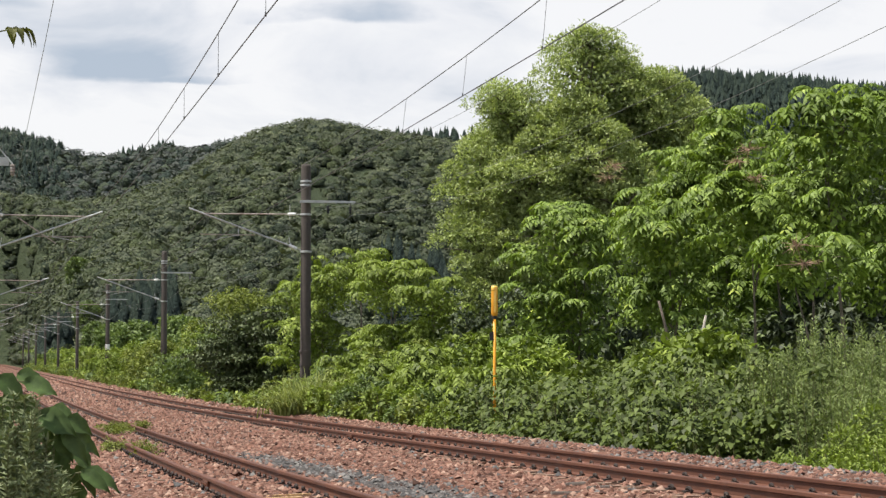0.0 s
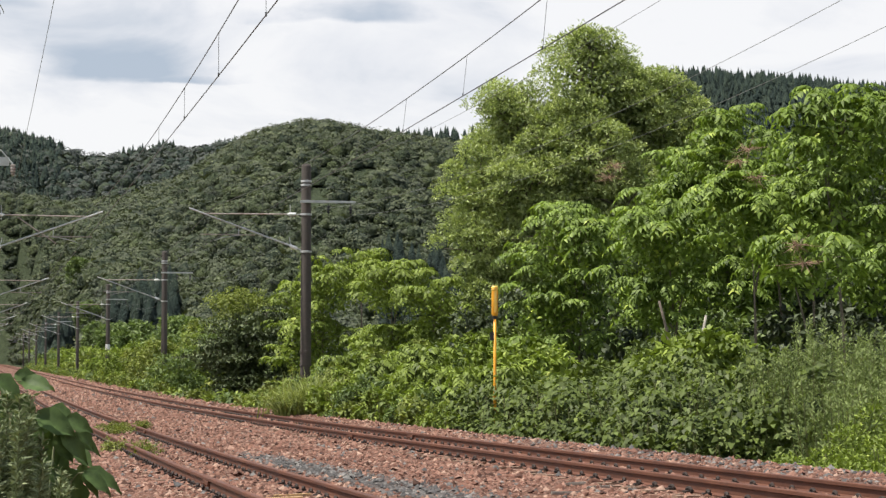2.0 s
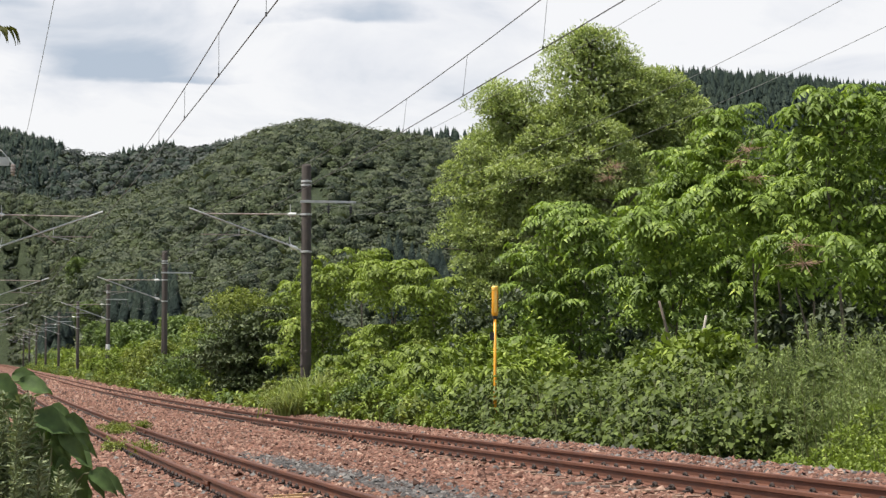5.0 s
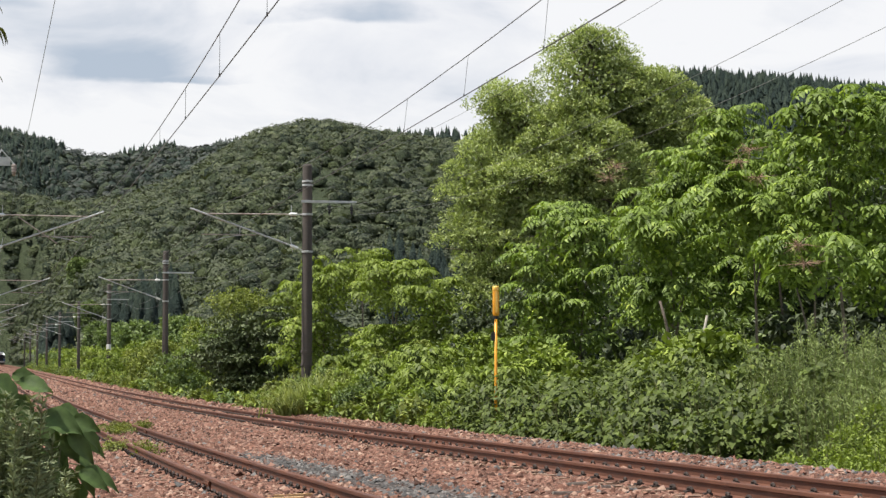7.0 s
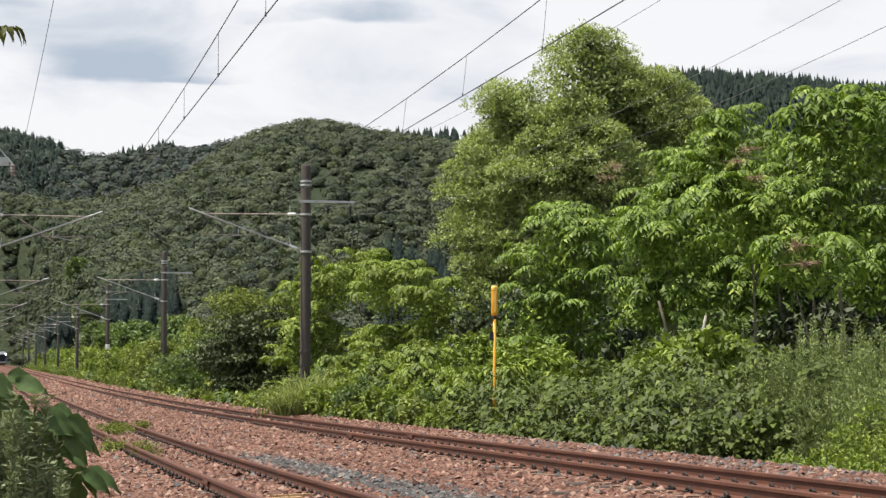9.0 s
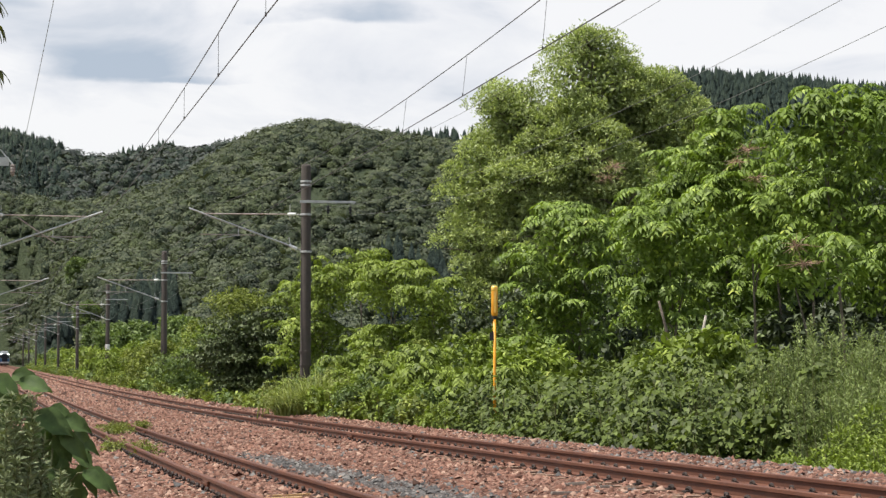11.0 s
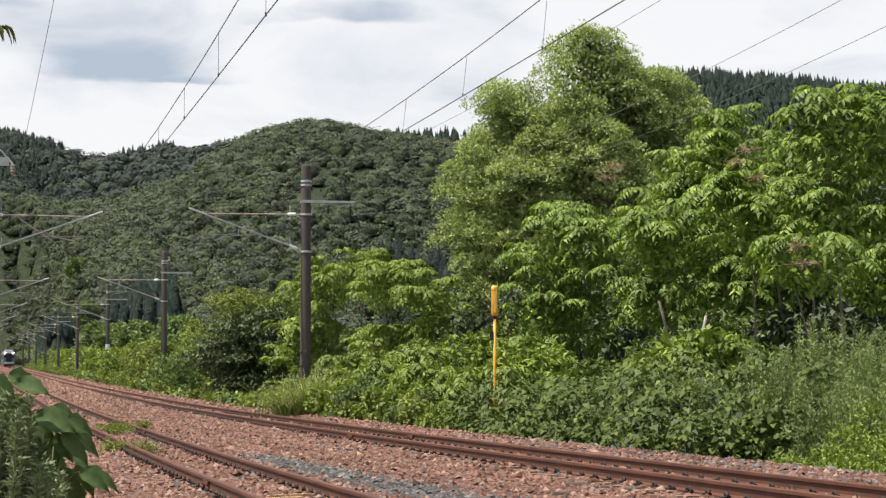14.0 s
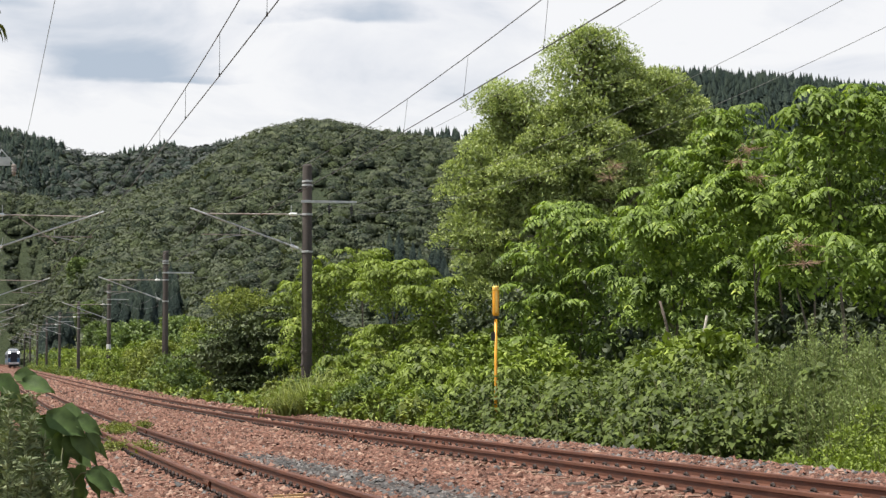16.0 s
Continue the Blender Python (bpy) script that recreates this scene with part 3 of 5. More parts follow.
# ---- overhead line ----
def catenary_pole(label_extra=""):
    """Spun concrete mast with crossarm, bands, insulators and a tubular cantilever over the track (track lies at -x)."""
    root = thing("catenary_pole", "weathered brown concrete railway mast with tubular cantilever" + label_extra, "catenary pole", group="overhead line masts")
    part("shaft", mesh("shaft", *lathe([(0.195, -1.0), (0.19, 0.2), (0.165, 8.25), (0.15, 8.33), (0.06, 8.35)], 18), M["concrete"], True), root)
    for z, r in ((7.75, 0.178), (7.62, 0.178), (6.62, 0.182), (5.35, 0.186), (1.5, 0.2), (1.95, 0.199)):
        part("band", mesh("band", *lathe([(r - 0.01, z - 0.035), (r + 0.012, z - 0.03), (r + 0.012, z + 0.03), (r - 0.01, z + 0.035)], 18), M["steel"] if z > 3 else M["concrete"]), root, "galvanised steel band" if z > 3 else "")
    part("crossarm", mesh("crossarm", *merged([block(0.72, -0.2, 7.05, 1.9, 0.075, 0.085, 0.006)]), M["steel"]), root, "galvanised angle crossarm")
    for x in (0.73, 1.5):
        prof = [(0.015, 0.0), (0.015, -0.1), (0.05, -0.11), (0.06, -0.15), (0.03, -0.16), (0.055, -0.21), (0.06, -0.24), (0.025, -0.26), (0.05, -0.31), (0.05, -0.34), (0.012, -0.36), (0.012, -0.44)]
        part("insulator", mesh("insulator", *lathe(prof, 10), M["black"]), root, "dark disc insulator string", pose(x, -0.2, 7.01))
    ins = [(0.02, 0.0), (0.02, 0.05), (0.06, 0.06), (0.065, 0.08), (0.045, 0.1), (0.065, 0.12), (0.065, 0.15), (0.045, 0.17), (0.065, 0.19), (0.065, 0.22), (0.045, 0.24), (0.06, 0.27), (0.05, 0.31), (0.02, 0.33), (0.02, 0.4)]
    part("insulator", mesh("insulator", *lathe(ins, 12), M["porcelain"], True), root, "white porcelain insulator", pose(-0.3, 0, 6.62, 0, -90, 0))
    part("insulator", mesh("insulator", *lathe(ins, 12), M["porcelain"], True), root, "white porcelain insulator", pose(-0.26, 0, 5.43, 0, -67, 0))
    part("top_tube", mesh("top_tube", *tube([(-0.66, 0, 6.62), (-3.6, 0, 6.6)], 0.022, 8), M["rusty_steel"]), root, "thin rusty tie tube")
    part("cantilever_tube", mesh("cantilever_tube", *tube([(-0.6, 0, 5.57), (-3.98, 0, 6.78)], 0.03, 8), M["steel"]), root, "slanted galvanised tube")
    for a, b, rad in (((-0.18, 0, 6.62), (-0.32, 0, 6.62), 0.02), ((-0.18, 0, 5.4), (-0.3, 0, 5.45), 0.025)):
        part("link", mesh("link", *tube([a, b], rad, 6), M["steel"]), root)
    for a, b in (((-0.55, 0, 6.45), (-0.55, 0, 6.95)), ((-0.5, 0, 5.35), (-0.58, 0, 5.85))):
        part("arcing_rod", mesh("arcing_rod", *tube([a, b], 0.012, 6), M["steel"]), root)
    part("registration_tube", mesh("registration_tube", *tube([(-1.75, 0, 5.9), (-3.6, 0, 5.9)], 0.018, 6), M["rusty_steel"]), root, "rusty registration tube")
    part("steady_arm", mesh("steady_arm", *merged([tube([(-2.25, 0, 5.88), (-2.5, 0, 5.86), (-2.9, 0, 5.78), (-3.12, 0, 5.7)], 0.014, 6), tube([(-2.3, 0, 6.14), (-2.3, 0, 5.88)], 0.015, 6)]), M["steel"]), root, "curved steady arm")
    return root


SPAN, FIRST = 55.2, 73.0
POLE_Y = [FIRST + SPAN * k for k in range(-1, 9)]
first_pole = catenary_pole()
YAW = math.degrees(math.atan2(SIDE[1], SIDE[0]))


def pole_place(y, off, flip=False, a=FAR_A):
    return pose(float(tilt_x(y, off, a)), y, float(level(y)), 0, 0, YAW + (180 if flip else 0))


first_pole.matrix_basis = pole_place(POLE_Y[1], 3.0)
for y in [POLE_Y[0]] + POLE_Y[2:]:
    copy_thing(first_pole, pole_place(y, 3.0))
white_mark = mesh("marker_band", *lathe([(0.185, 2.75), (0.2, 2.76), (0.2, 3.2), (0.185, 3.21)], 18), M["white"])
for ob in [o for o in bpy.data.objects if o.name.startswith("catenary_pole") and abs(o.location.y - POLE_Y[3]) < 1]:
    part("marker_band", white_mark, ob, "white painted band")
for y in POLE_Y:
    if y > 40:
        copy_thing(first_pole, pole_place(y, -3.1, True, NEAR_A))

for ob in [o for o in bpy.data.objects if o.name.startswith("catenary_pole") and abs(o.location.y - FIRST) < 1 and o.location.x < -14]:
    part("top_bracket", mesh("top_bracket", *merged([tube([(-0.15, 0, 8.15), (-0.5, 0, 8.85), (-0.92, 0, 8.36)], 0.035, 6), block(-0.55, 0, 8.45, 0.5, 0.03, 0.3, 0.01)]), M["steel"]), ob, "grey steel bracket at the mast's top")
    part("insulator", mesh("insulator", *lathe([(0.03, 8.36), (0.09, 8.34), (0.09, 8.29), (0.05, 8.27), (0.09, 8.24), (0.09, 8.19), (0.05, 8.17), (0.09, 8.14), (0.09, 8.09), (0.05, 8.07), (0.08, 8.03), (0.03, 7.95)], 10), M["rusty_steel"]), ob, "rust stained stacked insulator", pose(-0.92, 0, 0))
    part("brace", mesh("brace", *tube([(-1.1, 0, 6.55), (-2.4, 0, 5.66)], 0.025, 6), M["rusty_steel"]), ob, "diagonal brace of the cantilever")


def wire(name, a, off, rel, sag, y0, y1, r, label, droppers=None):
    """A wire hung from mast to mast; rel above the rail at the masts, sag at mid-span."""
    root = thing(name, label, "overhead wire", group="overhead wires")
    ys = np.arange(y0, y1, 2.3)
    ph = (ys - FIRST) / SPAN
    ph = ph - np.floor(ph)
    zs = level(ys) + (dip(ys) if a == NEAR_A else 0) + rel - sag * 4 * ph * (1 - ph)
    pts = np.stack([tilt_x(ys, off, a), ys, zs], -1)
    part("strand", mesh("strand", *tube(pts, r, 5), M["wire" if name in ("contact_wire", "messenger_wire") else "grey_wire"]), root)
    return root


def contact_line(a, stagger, rel, top, sag, label):
    """Contact wire, messenger wire and the droppers between them."""
    root = wire("contact_wire", a, stagger, rel, 0.02, 6, 480, 0.0085, label)
    wire("messenger_wire", a, stagger * 0.3, top, sag, 6, 480, 0.008, "sagging messenger wire above the contact wire")
    step = SPAN / 11
    y = FIRST - SPAN + step / 2
    while y < 200:
        ph = (y - FIRST) / SPAN
        ph -= math.floor(ph)
        g = float(level(y) + (dip(y) if a == NEAR_A else 0))
        z1, z2 = g + rel, g + top - sag * 4 * ph * (1 - ph)
        if z2 - z1 > 0.05:
            p = merged([tube([(tilt_x(y, stagger, a), y, z1 - 0.03), (tilt_x(y, stagger * 0.3, a), y, z2)], 0.0035, 4), block(tilt_x(y, stagger, a), y, z1, 0.02, 0.05, 0.05, 0.004)])
            part("dropper", mesh("dropper", *p, M["wire"]), root, "thin vertical dropper with clamp")
        y += step


contact_line(FAR_A, -0.1, 5.75, 6.95, 0.62, "taut contact wire over the far track")
contact_line(NEAR_A, 0.0, 5.5, 6.55, 0.64, "taut contact wire over the near track")
wire("feeder_wire", FAR_A, 3.73, 6.85, 0.85, 6, 480, 0.0047, "sagging feeder wire on the mast crossarms")
wire("feeder_wire", FAR_A, 4.5, 6.6, 0.9, 6, 480, 0.0047, "sagging feeder wire on the mast crossarms")
wire("earth_wire", FAR_A, 3.0, 7.7, 0.5, 6, 480, 0.0045, "thin earth wire along the mast tops")
wire("earth_wire", NEAR_A, -2.1, 7.75, 0.15, 6, 480, 0.006, "thin earth wire along the mast tops")


def warning_post():
    """Tall orange lineside signal post with a long amber head."""
    y = 48.9
    g = float(level(y)) - 0.75
    top = 2.85 - g
    root = thing("signal_post", "orange lineside warning light post in the weeds", "signal post", pose(float(tilt_x(y, 3.6)), y, g))
    part("post", mesh("post", *tube([(0, 0, 0), (0, 0, top - 0.62)], 0.034, 12), M["orange"], True), root, "orange painted steel tube")
    part("head", mesh("head", *lathe([(0.03, top - 0.7), (0.065, top - 0.68), (0.075, top - 0.64), (0.075, top - 0.08), (0.066, top - 0.02), (0.02, top)], 18), M["orange"], True), root, "long cylindrical orange signal head")
    part("lens", mesh("lens", *lathe([(0.076, top - 0.12), (0.079, top - 0.1), (0.079, top - 0.04), (0.07, top - 0.01), (0.02, top + 0.004)], 18), M["amber"], True), root, "pale amber lens cap")
    part("front_panel", mesh("front_panel", *block(0.012, -0.07, top - 0.36, 0.06, 0.02, 0.5, 0.006), M["amber"]), root, "pale amber light panel")
    part("collar", mesh("collar", *lathe([(0.04, top - 0.76), (0.06, top - 0.75), (0.06, top - 0.69), (0.04, top - 0.68)], 14), M["black"]), root, "dark collar under the head")
    part("bracket", mesh("bracket", *block(-0.06, 0.02, top - 1.15, 0.1, 0.1, 0.2, 0.01), M["black"]), root, "black junction box")


warning_post()


# ---- the train ----
def train_car(front):
    root = thing("railcar", "silver and blue diesel railcar with dark front and lit headlamps" if front else "silver and blue railcar coupled behind the first", "train", group="train cars")
    W, H, L = 2.9, 3.95, 19.5
    sec = [(-W / 2 + 0.12, 0.55), (W / 2 - 0.12, 0.55), (W / 2, 0.95), (W / 2, 3.1), (W / 2 - 0.12, 3.55), (W / 2 - 0.5, 3.85), (0, H), (-W / 2 + 0.5, 3.85), (-W / 2 + 0.12, 3.55), (-W / 2, 3.1), (-W / 2, 0.95)]
    rings = [(0.0, 0.9), (0.25, 0.97), (0.6, 1.0), (L - 0.3, 1.0), (L, 0.97)]
    verts, faces = [], []
    for y, k in rings:
        for x, z in sec:
            verts.append((x * k, y, 2.2 + (z - 2.2) * k))
    n = len(sec)
    for i in range(len(rings) - 1):
        for j in range(n):
            m = (j + 1) % n
            faces.append((i * n + j, i * n + m, (i + 1) * n + m, (i + 1) * n + j))
    faces += [tuple(range(n)), tuple(range((len(rings) - 1) * n, len(rings) * n))[::-1]]
    part("body", mesh("body", verts, faces, M["train_silver"]), root)
    for s in (-1, 1):
        part("stripe", mesh("stripe", *block(s * (W / 2 + 0.004), L / 2, 1.35, 0.02, L - 1.5, 0.35, 0), M["train_blue"]), root, "blue side stripe")
        for k in range(8):
            part("side_window", mesh("side_window", *block(s * (W / 2 + 0.004), 2.4 + k * 2.1, 2.45, 0.02, 1.5, 0.85, 0), M["train_black"]), root, "dark tinted window")
    part("roof_unit", mesh("roof_unit", *block(0, L * 0.45, H + 0.18, 1.8, 4.5, 0.4, 0.06), M["train_silver"]), root)
    part("roof_unit", mesh("roof_unit", *block(0, 1.5, H + 0.1, 2.0, 1.2, 0.3, 0.06), M["train_white"]), root)
    if front:
        part("front_mask", mesh("front_mask", *block(0, -0.03, 2.32, 1.5, 0.08, 2.3, 0.04), M["train_black"]), root, "black gangway front with windscreen")
        part("brow", mesh("brow", *block(0, -0.03, 3.5, 2.3, 0.1, 0.36, 0.06), M["train_white"]), root, "white brow over the windscreen")
        for s in (-1, 1):
            part("headlamp", mesh("headlamp", *lathe([(0.02, 0), (0.16, 0.005), (0.17, 0.05), (0.12, 0.06)], 14), M["headlamp"]), root, "lit white headlamp", pose(s * 0.95, -0.1, 3.42, 90, 0, 0))
            part("corner_panel", mesh("corner_panel", *block(s * 1.02, -0.02, 1.6, 0.55, 0.08, 0.9, 0.03), M["train_blue"]), root, "blue front corner panel")
            part("window", mesh("window", *block(s * 1.02, -0.02, 2.6, 0.5, 0.08, 0.8, 0.03), M["train_black"]), root, "dark corner window")
            part("marker_lamp", mesh("marker_lamp", *lathe([(0.02, 0), (0.1, 0.005), (0.1, 0.05), (0.06, 0.06)], 12), M["train_white"]), root, "", pose(s * 0.95, -0.08, 1.1, 90, 0, 0))
        part("lower_panel", mesh("lower_panel", *block(0, -0.03, 0.98, 2.3, 0.1, 0.3, 0.04), M["train_white"]), root, "white lower front panel")
        part("coupler", mesh("coupler", *merged([block(0, -0.3, 0.85, 0.3, 0.6, 0.3, 0.04), block(0, -0.62, 0.87, 0.4, 0.15, 0.45, 0.04)]), M["steel"]), root, "grey coupler")
        part("skirt", mesh("skirt", *block(0, 0.05, 0.42, 2.4, 0.12, 0.4, 0.03), M["black"]), root, "black snow skirt")
    tyre = lathe([(0.1, -0.06), (0.43, -0.06), (0.43, 0.05), (0.1, 0.06)], 16)
    for y in (2.4, 5.0, L - 5.0, L - 2.4):
        axle = part("wheelset", mesh("wheelset", *tube([(-0.5, 0, 0), (0.5, 0, 0)], 0.07, 8), M["black"]), root, m=pose(0, y, 0.43))
        for s in (-1, 1):
            part("wheel", mesh("wheel", [(v[2] + s * 0.5665, v[0], v[1]) for v in tyre[0]], tyre[1], M["black"]), axle)
    return root


TRAIN = [train_car(True), train_car(False)]


# ---- plants ----
def leaf_quads(P, D, N, L, W, curl=0.2, fold=0.18):
    """Folded four-cornered leaves from base P along D, upper side N."""
    L, W = np.broadcast_to(L, len(P))[:, None], np.broadcast_to(W, len(P))[:, None]
    S = unit(np.cross(D, N))
    N = np.cross(S, D)
    mid = P + D * L * 0.45 + N * W * fold
    return np.stack([P, mid + S * W * 0.5, P + D * L - N * L * curl, mid - S * W * 0.5], 1)


def rand_dirs(n):
    return unit(rng.normal(size=(n, 3)))


def clump_leaves(C, R, n, L, W, droop=0.35, curl=0.2, inner=0.5, under=-0.35):
    """n simple leaves on each clump (centre C, radii R)."""
    k = len(C)
    v = rand_dirs(k * n)
    v[:, 2] = np.where(v[:, 2] < under, -v[:, 2], v[:, 2])
    rho = inner + (1 - inner) * rng.random(k * n) ** 0.6
    P = np.repeat(C, n, 0) + v * np.repeat(R, n, 0) * rho[:, None]
    D = unit(v * 0.7 + rand_dirs(k * n) * 0.8 + np.array([0, 0, -droop]))
    N = unit(v * 0.5 + rand_dirs(k * n) * 0.45 + np.array([0, 0, 0.8]))
    s = rng.uniform(0.65, 1.25, k * n)
    return leaf_quads(P, D, N, L * s, W * s, curl)


def pinnate_leaves(C, R, n, L, W, pairs=6):
    """Compound leaves that spray out of each clump's centre and hang at the tips."""
    k = len(C) * n
    az = rng.uniform(0, 2 * math.pi, k)
    up = rng.uniform(-0.05, 0.8, k)
    D0 = unit(np.stack([np.cos(az), np.sin(az), up], 1))
    base = np.repeat(C, n, 0) + D0 * np.repeat(R, n, 0) * rng.uniform(0.0, 0.3, k)[:, None]
    size = rng.uniform(0.7, 1.2, k)
    out = []
    for i in range(pairs + 1):
        t = (i + 1.0) / (pairs + 1.0)
        along_ = t * L * size
        pt = base + D0 * along_[:, None] + np.array([0, 0, -1.0]) * (0.62 * t * t * L * size)[:, None]
        tang = unit(D0 + np.array([0, 0, -1.24]) * t)
        side = unit(np.cross(tang, np.array([0, 0, 1.0]) + rand_dirs(k) * 0.15))
        nrm = np.cross(side, tang)
        ll = L * 0.36 * size * (1.0 - 0.45 * abs(t - 0.55))
        for s in ((-1, 1) if i < pairs else (0,)):
            d = unit(side * s * 1.0 + tang * (0.5 if s else 1.0) + rand_dirs(k) * 0.14 + np.array([0, 0, -0.3]))
            out.append(leaf_quads(pt, d, unit(nrm + rand_dirs(k) * 0.2), ll, ll * 0.36, 0.25))
    return np.concatenate(out)


def shell_points(ell, n, lower=-0.5):
    """Points in the outer part of an ellipsoid (cx, cy, cz, rx, ry, rz)."""
    v = rand_dirs(n)
    v[:, 2] = np.where(v[:, 2] < lower, -v[:, 2], v[:, 2])
    rho = 0.6 + 0.4 * rng.random(n) ** 0.6
    e = np.array(ell)
    return e[:3] + v * e[3:] * rho[:, None]


def limb(a, b, r0, r1, bend=0.15):
    a, b = np.array(a, float), np.array(b, float)
    d = np.linalg.norm(b - a)
    pts, rad = [], []
    off = rng.normal(size=3) * bend * d * 0.5
    for k in range(6):
        t = k / 5
        pts.append(a + (b - a) * t + off * math.sin(math.pi * t) + np.array([0, 0, 0.12 * d * math.sin(math.pi * t)]))
        rad.append(r0 + (r1 - r0) * t)
    return tube(pts, rad, 6)


PLANTS = []          # (part, sway in degrees, period in seconds, phase)


def tree(name, label, base, crowns, clumps, radius, leaves, mat, trunk, limbs=4, bark="bark", group="trees", sway=0.25, lean=(0, 0), inner=120, blade=0.19):
    """base (x, y); crowns: ellipsoids round the base; clumps by the crown's size; leaves(C, R) gives the leaf polygons."""
    gx, gy = base
    gz = float(ground_height(np.array(gx), np.array(gy)))
    root = thing(name, label, "tree" if "tree" in name else "shrub", pose(gx, gy, gz), group)
    top = max(c[2] + 0.4 * c[5] for c in crowns)
    tx, ty = lean
    trunk_pts = [(tx * t * t, ty * t * t, -0.3 + (top * 0.8 + 0.3) * t) for t in (0, 0.2, 0.45, 0.7, 1.0)]
    part("trunk", mesh("trunk", *tube(trunk_pts, [trunk * (1 - 0.75 * t) for t in (0, 0.2, 0.45, 0.7, 1.0)], 9), M[bark], True), root)
    for ell in crowns:
        c = np.array(ell[:3])
        n = max(4, int(clumps * (ell[3] * ell[5])))
        C = shell_points(ell, n)
        C[:, 2] = np.maximum(C[:, 2], 0.15)
        R = radius * rng.uniform(0.7, 1.3, (n, 1)) * np.array([1.0, 1.0, 0.8])
        twigs = [limb((tx * 0.3, ty * 0.3, max(0.3, min(c[2] - 0.7 * ell[5], top * 0.6))), c + rng.normal(size=3) * 0.1, trunk * 0.5, trunk * 0.2)]
        for i in range(min(n, limbs * 3)):
            twigs.append(limb(c + (C[i] - c) * 0.1, C[i], trunk * 0.2, trunk * 0.04))
        part("branch", mesh("branch", *merged(twigs), M[bark], True), root)
        q = int(inner * math.pi * ell[3] * ell[5])
        P = c + rand_dirs(q) * np.array(ell[3:]) * (0.78 * rng.random((q, 1)) ** 0.45)
        part("inner_foliage", grid_mesh("inner_foliage", leaf_quads(P, rand_dirs(q), rand_dirs(q) + np.array([0, 0, 0.6]), blade * rng.uniform(0.75, 1.3, q), blade * 0.6, 0.15), 4, M[mat]), root)
        cr = part("crown", grid_mesh("crown", leaves(C, R), 4, M[mat]), root)
        PLANTS.append((cr, sway * rng.uniform(0.7, 1.3), rng.uniform(1.6, 2.6), rng.uniform(0, 6.28)))
    return root


def at(u, y):
    """Plan place at bearing u (thousandths of the distance) and depth y."""
    return (u * y / 1000.0, y)


def willow_leaves(C, R):
    return clump_leaves(C, R, 165, 0.165, 0.07, -0.25, 0.15, 0.45, -0.05)


def walnut_leaves(C, R):
    return pinnate_leaves(C, R, 10, 0.66, 0.0)


def bush_leaves(C, R):
    return clump_leaves(C, R, 72, 0.22, 0.115, 0.3)


def big_leaves(C, R):
    k = len(C) * 28
    v = rand_dirs(k)
    v[:, 2] = np.abs(v[:, 2])
    P = np.repeat(C, 28, 0) + v * np.repeat(R, 28, 0) * rng.uniform(0.5, 1.1, (k, 1))
    D = unit(v * np.array([1, 1, 0.2]) + rand_dirs(k) * 0.35 + np.array([-0.1, -0.35, -0.3]))
    N = unit(rand_dirs(k) * 0.45 + np.array([-0.05, -0.2, 1.0]))
    sz = rng.uniform(0.6, 1.15, k)
    return leaf_quads(P, D, N, 0.17 * sz, 0.115 * sz, 0.3, 0.16)


# tall soft-leaved tree behind the walnuts
tree("tall_tree", "tall broad grey-green willow-like tree with a billowing crown", at(64, 96),
     [(0.4, 0, 13.9, 2.5, 2.4, 2.6), (-2.5, 0.3, 12.0, 2.1, 2.0, 2.0), (-4.4, 0, 9.9, 1.9, 1.9, 1.8), (3.5, 0.6, 12.3, 2.4, 2.2, 2.1), (-0.8, -0.3, 10.9, 2.8, 2.4, 2.6), (2.7, 0.8, 9.6, 3.0, 2.6, 2.6),
      (-4.3, 0, 6.5, 2.0, 2.2, 2.6), (-3.5, -0.8, 3.7, 2.3, 2.2, 2.2), (-1.2, -1.2, 7.0, 2.8, 2.4, 2.6), (1.2, -0.4, 5.6, 3.0, 2.6, 2.8), (2.0, 0.2, 13.2, 1.7, 1.7, 1.6), (0.4, -2.0, 10.4, 2.2, 1.4, 1.9), (-2.4, -1.8, 9.0, 2.0, 1.4, 1.8), (1.9, -1.8, 8.2, 2.2, 1.4, 1.9), (3.1, 0.3, 13.4, 1.6, 1.6, 1.5), (-3.6, 0, 13.0, 1.1, 1.2, 1.2), (0.6, 0, 15.6, 0.9, 0.9, 1.0), (5.0, 0.4, 11.6, 1.5, 1.6, 1.6)],
     10.0, 0.74, willow_leaves, "willow", 0.3, 5, sway=0.22, inner=110, blade=0.24)

# walnuts on the bank
NEAR_WALNUTS = [(62, 64, [(0, 0, 5.2, 1.9, 1.7, 1.7), (-0.6, 0, 3.1, 1.7, 1.5, 1.5)]), (104, 58, [(0, 0, 4.8, 1.7, 1.6, 1.4), (-0.5, 0, 3.4, 1.2, 1.2, 0.9)]),
           (134, 66, [(0, 0, 8.1, 1.8, 1.7, 1.6), (0.3, 0, 6.0, 2.1, 1.8, 1.8), (0, 0, 4, 2.1, 1.8, 1.6)]), (112, 68, [(0, 0, 7.2, 1.6, 1.6, 1.5), (0, 0, 5.2, 1.8, 1.6, 1.5)]), (146, 54, [(0, 0, 5.4, 1.8, 1.6, 1.4)])]
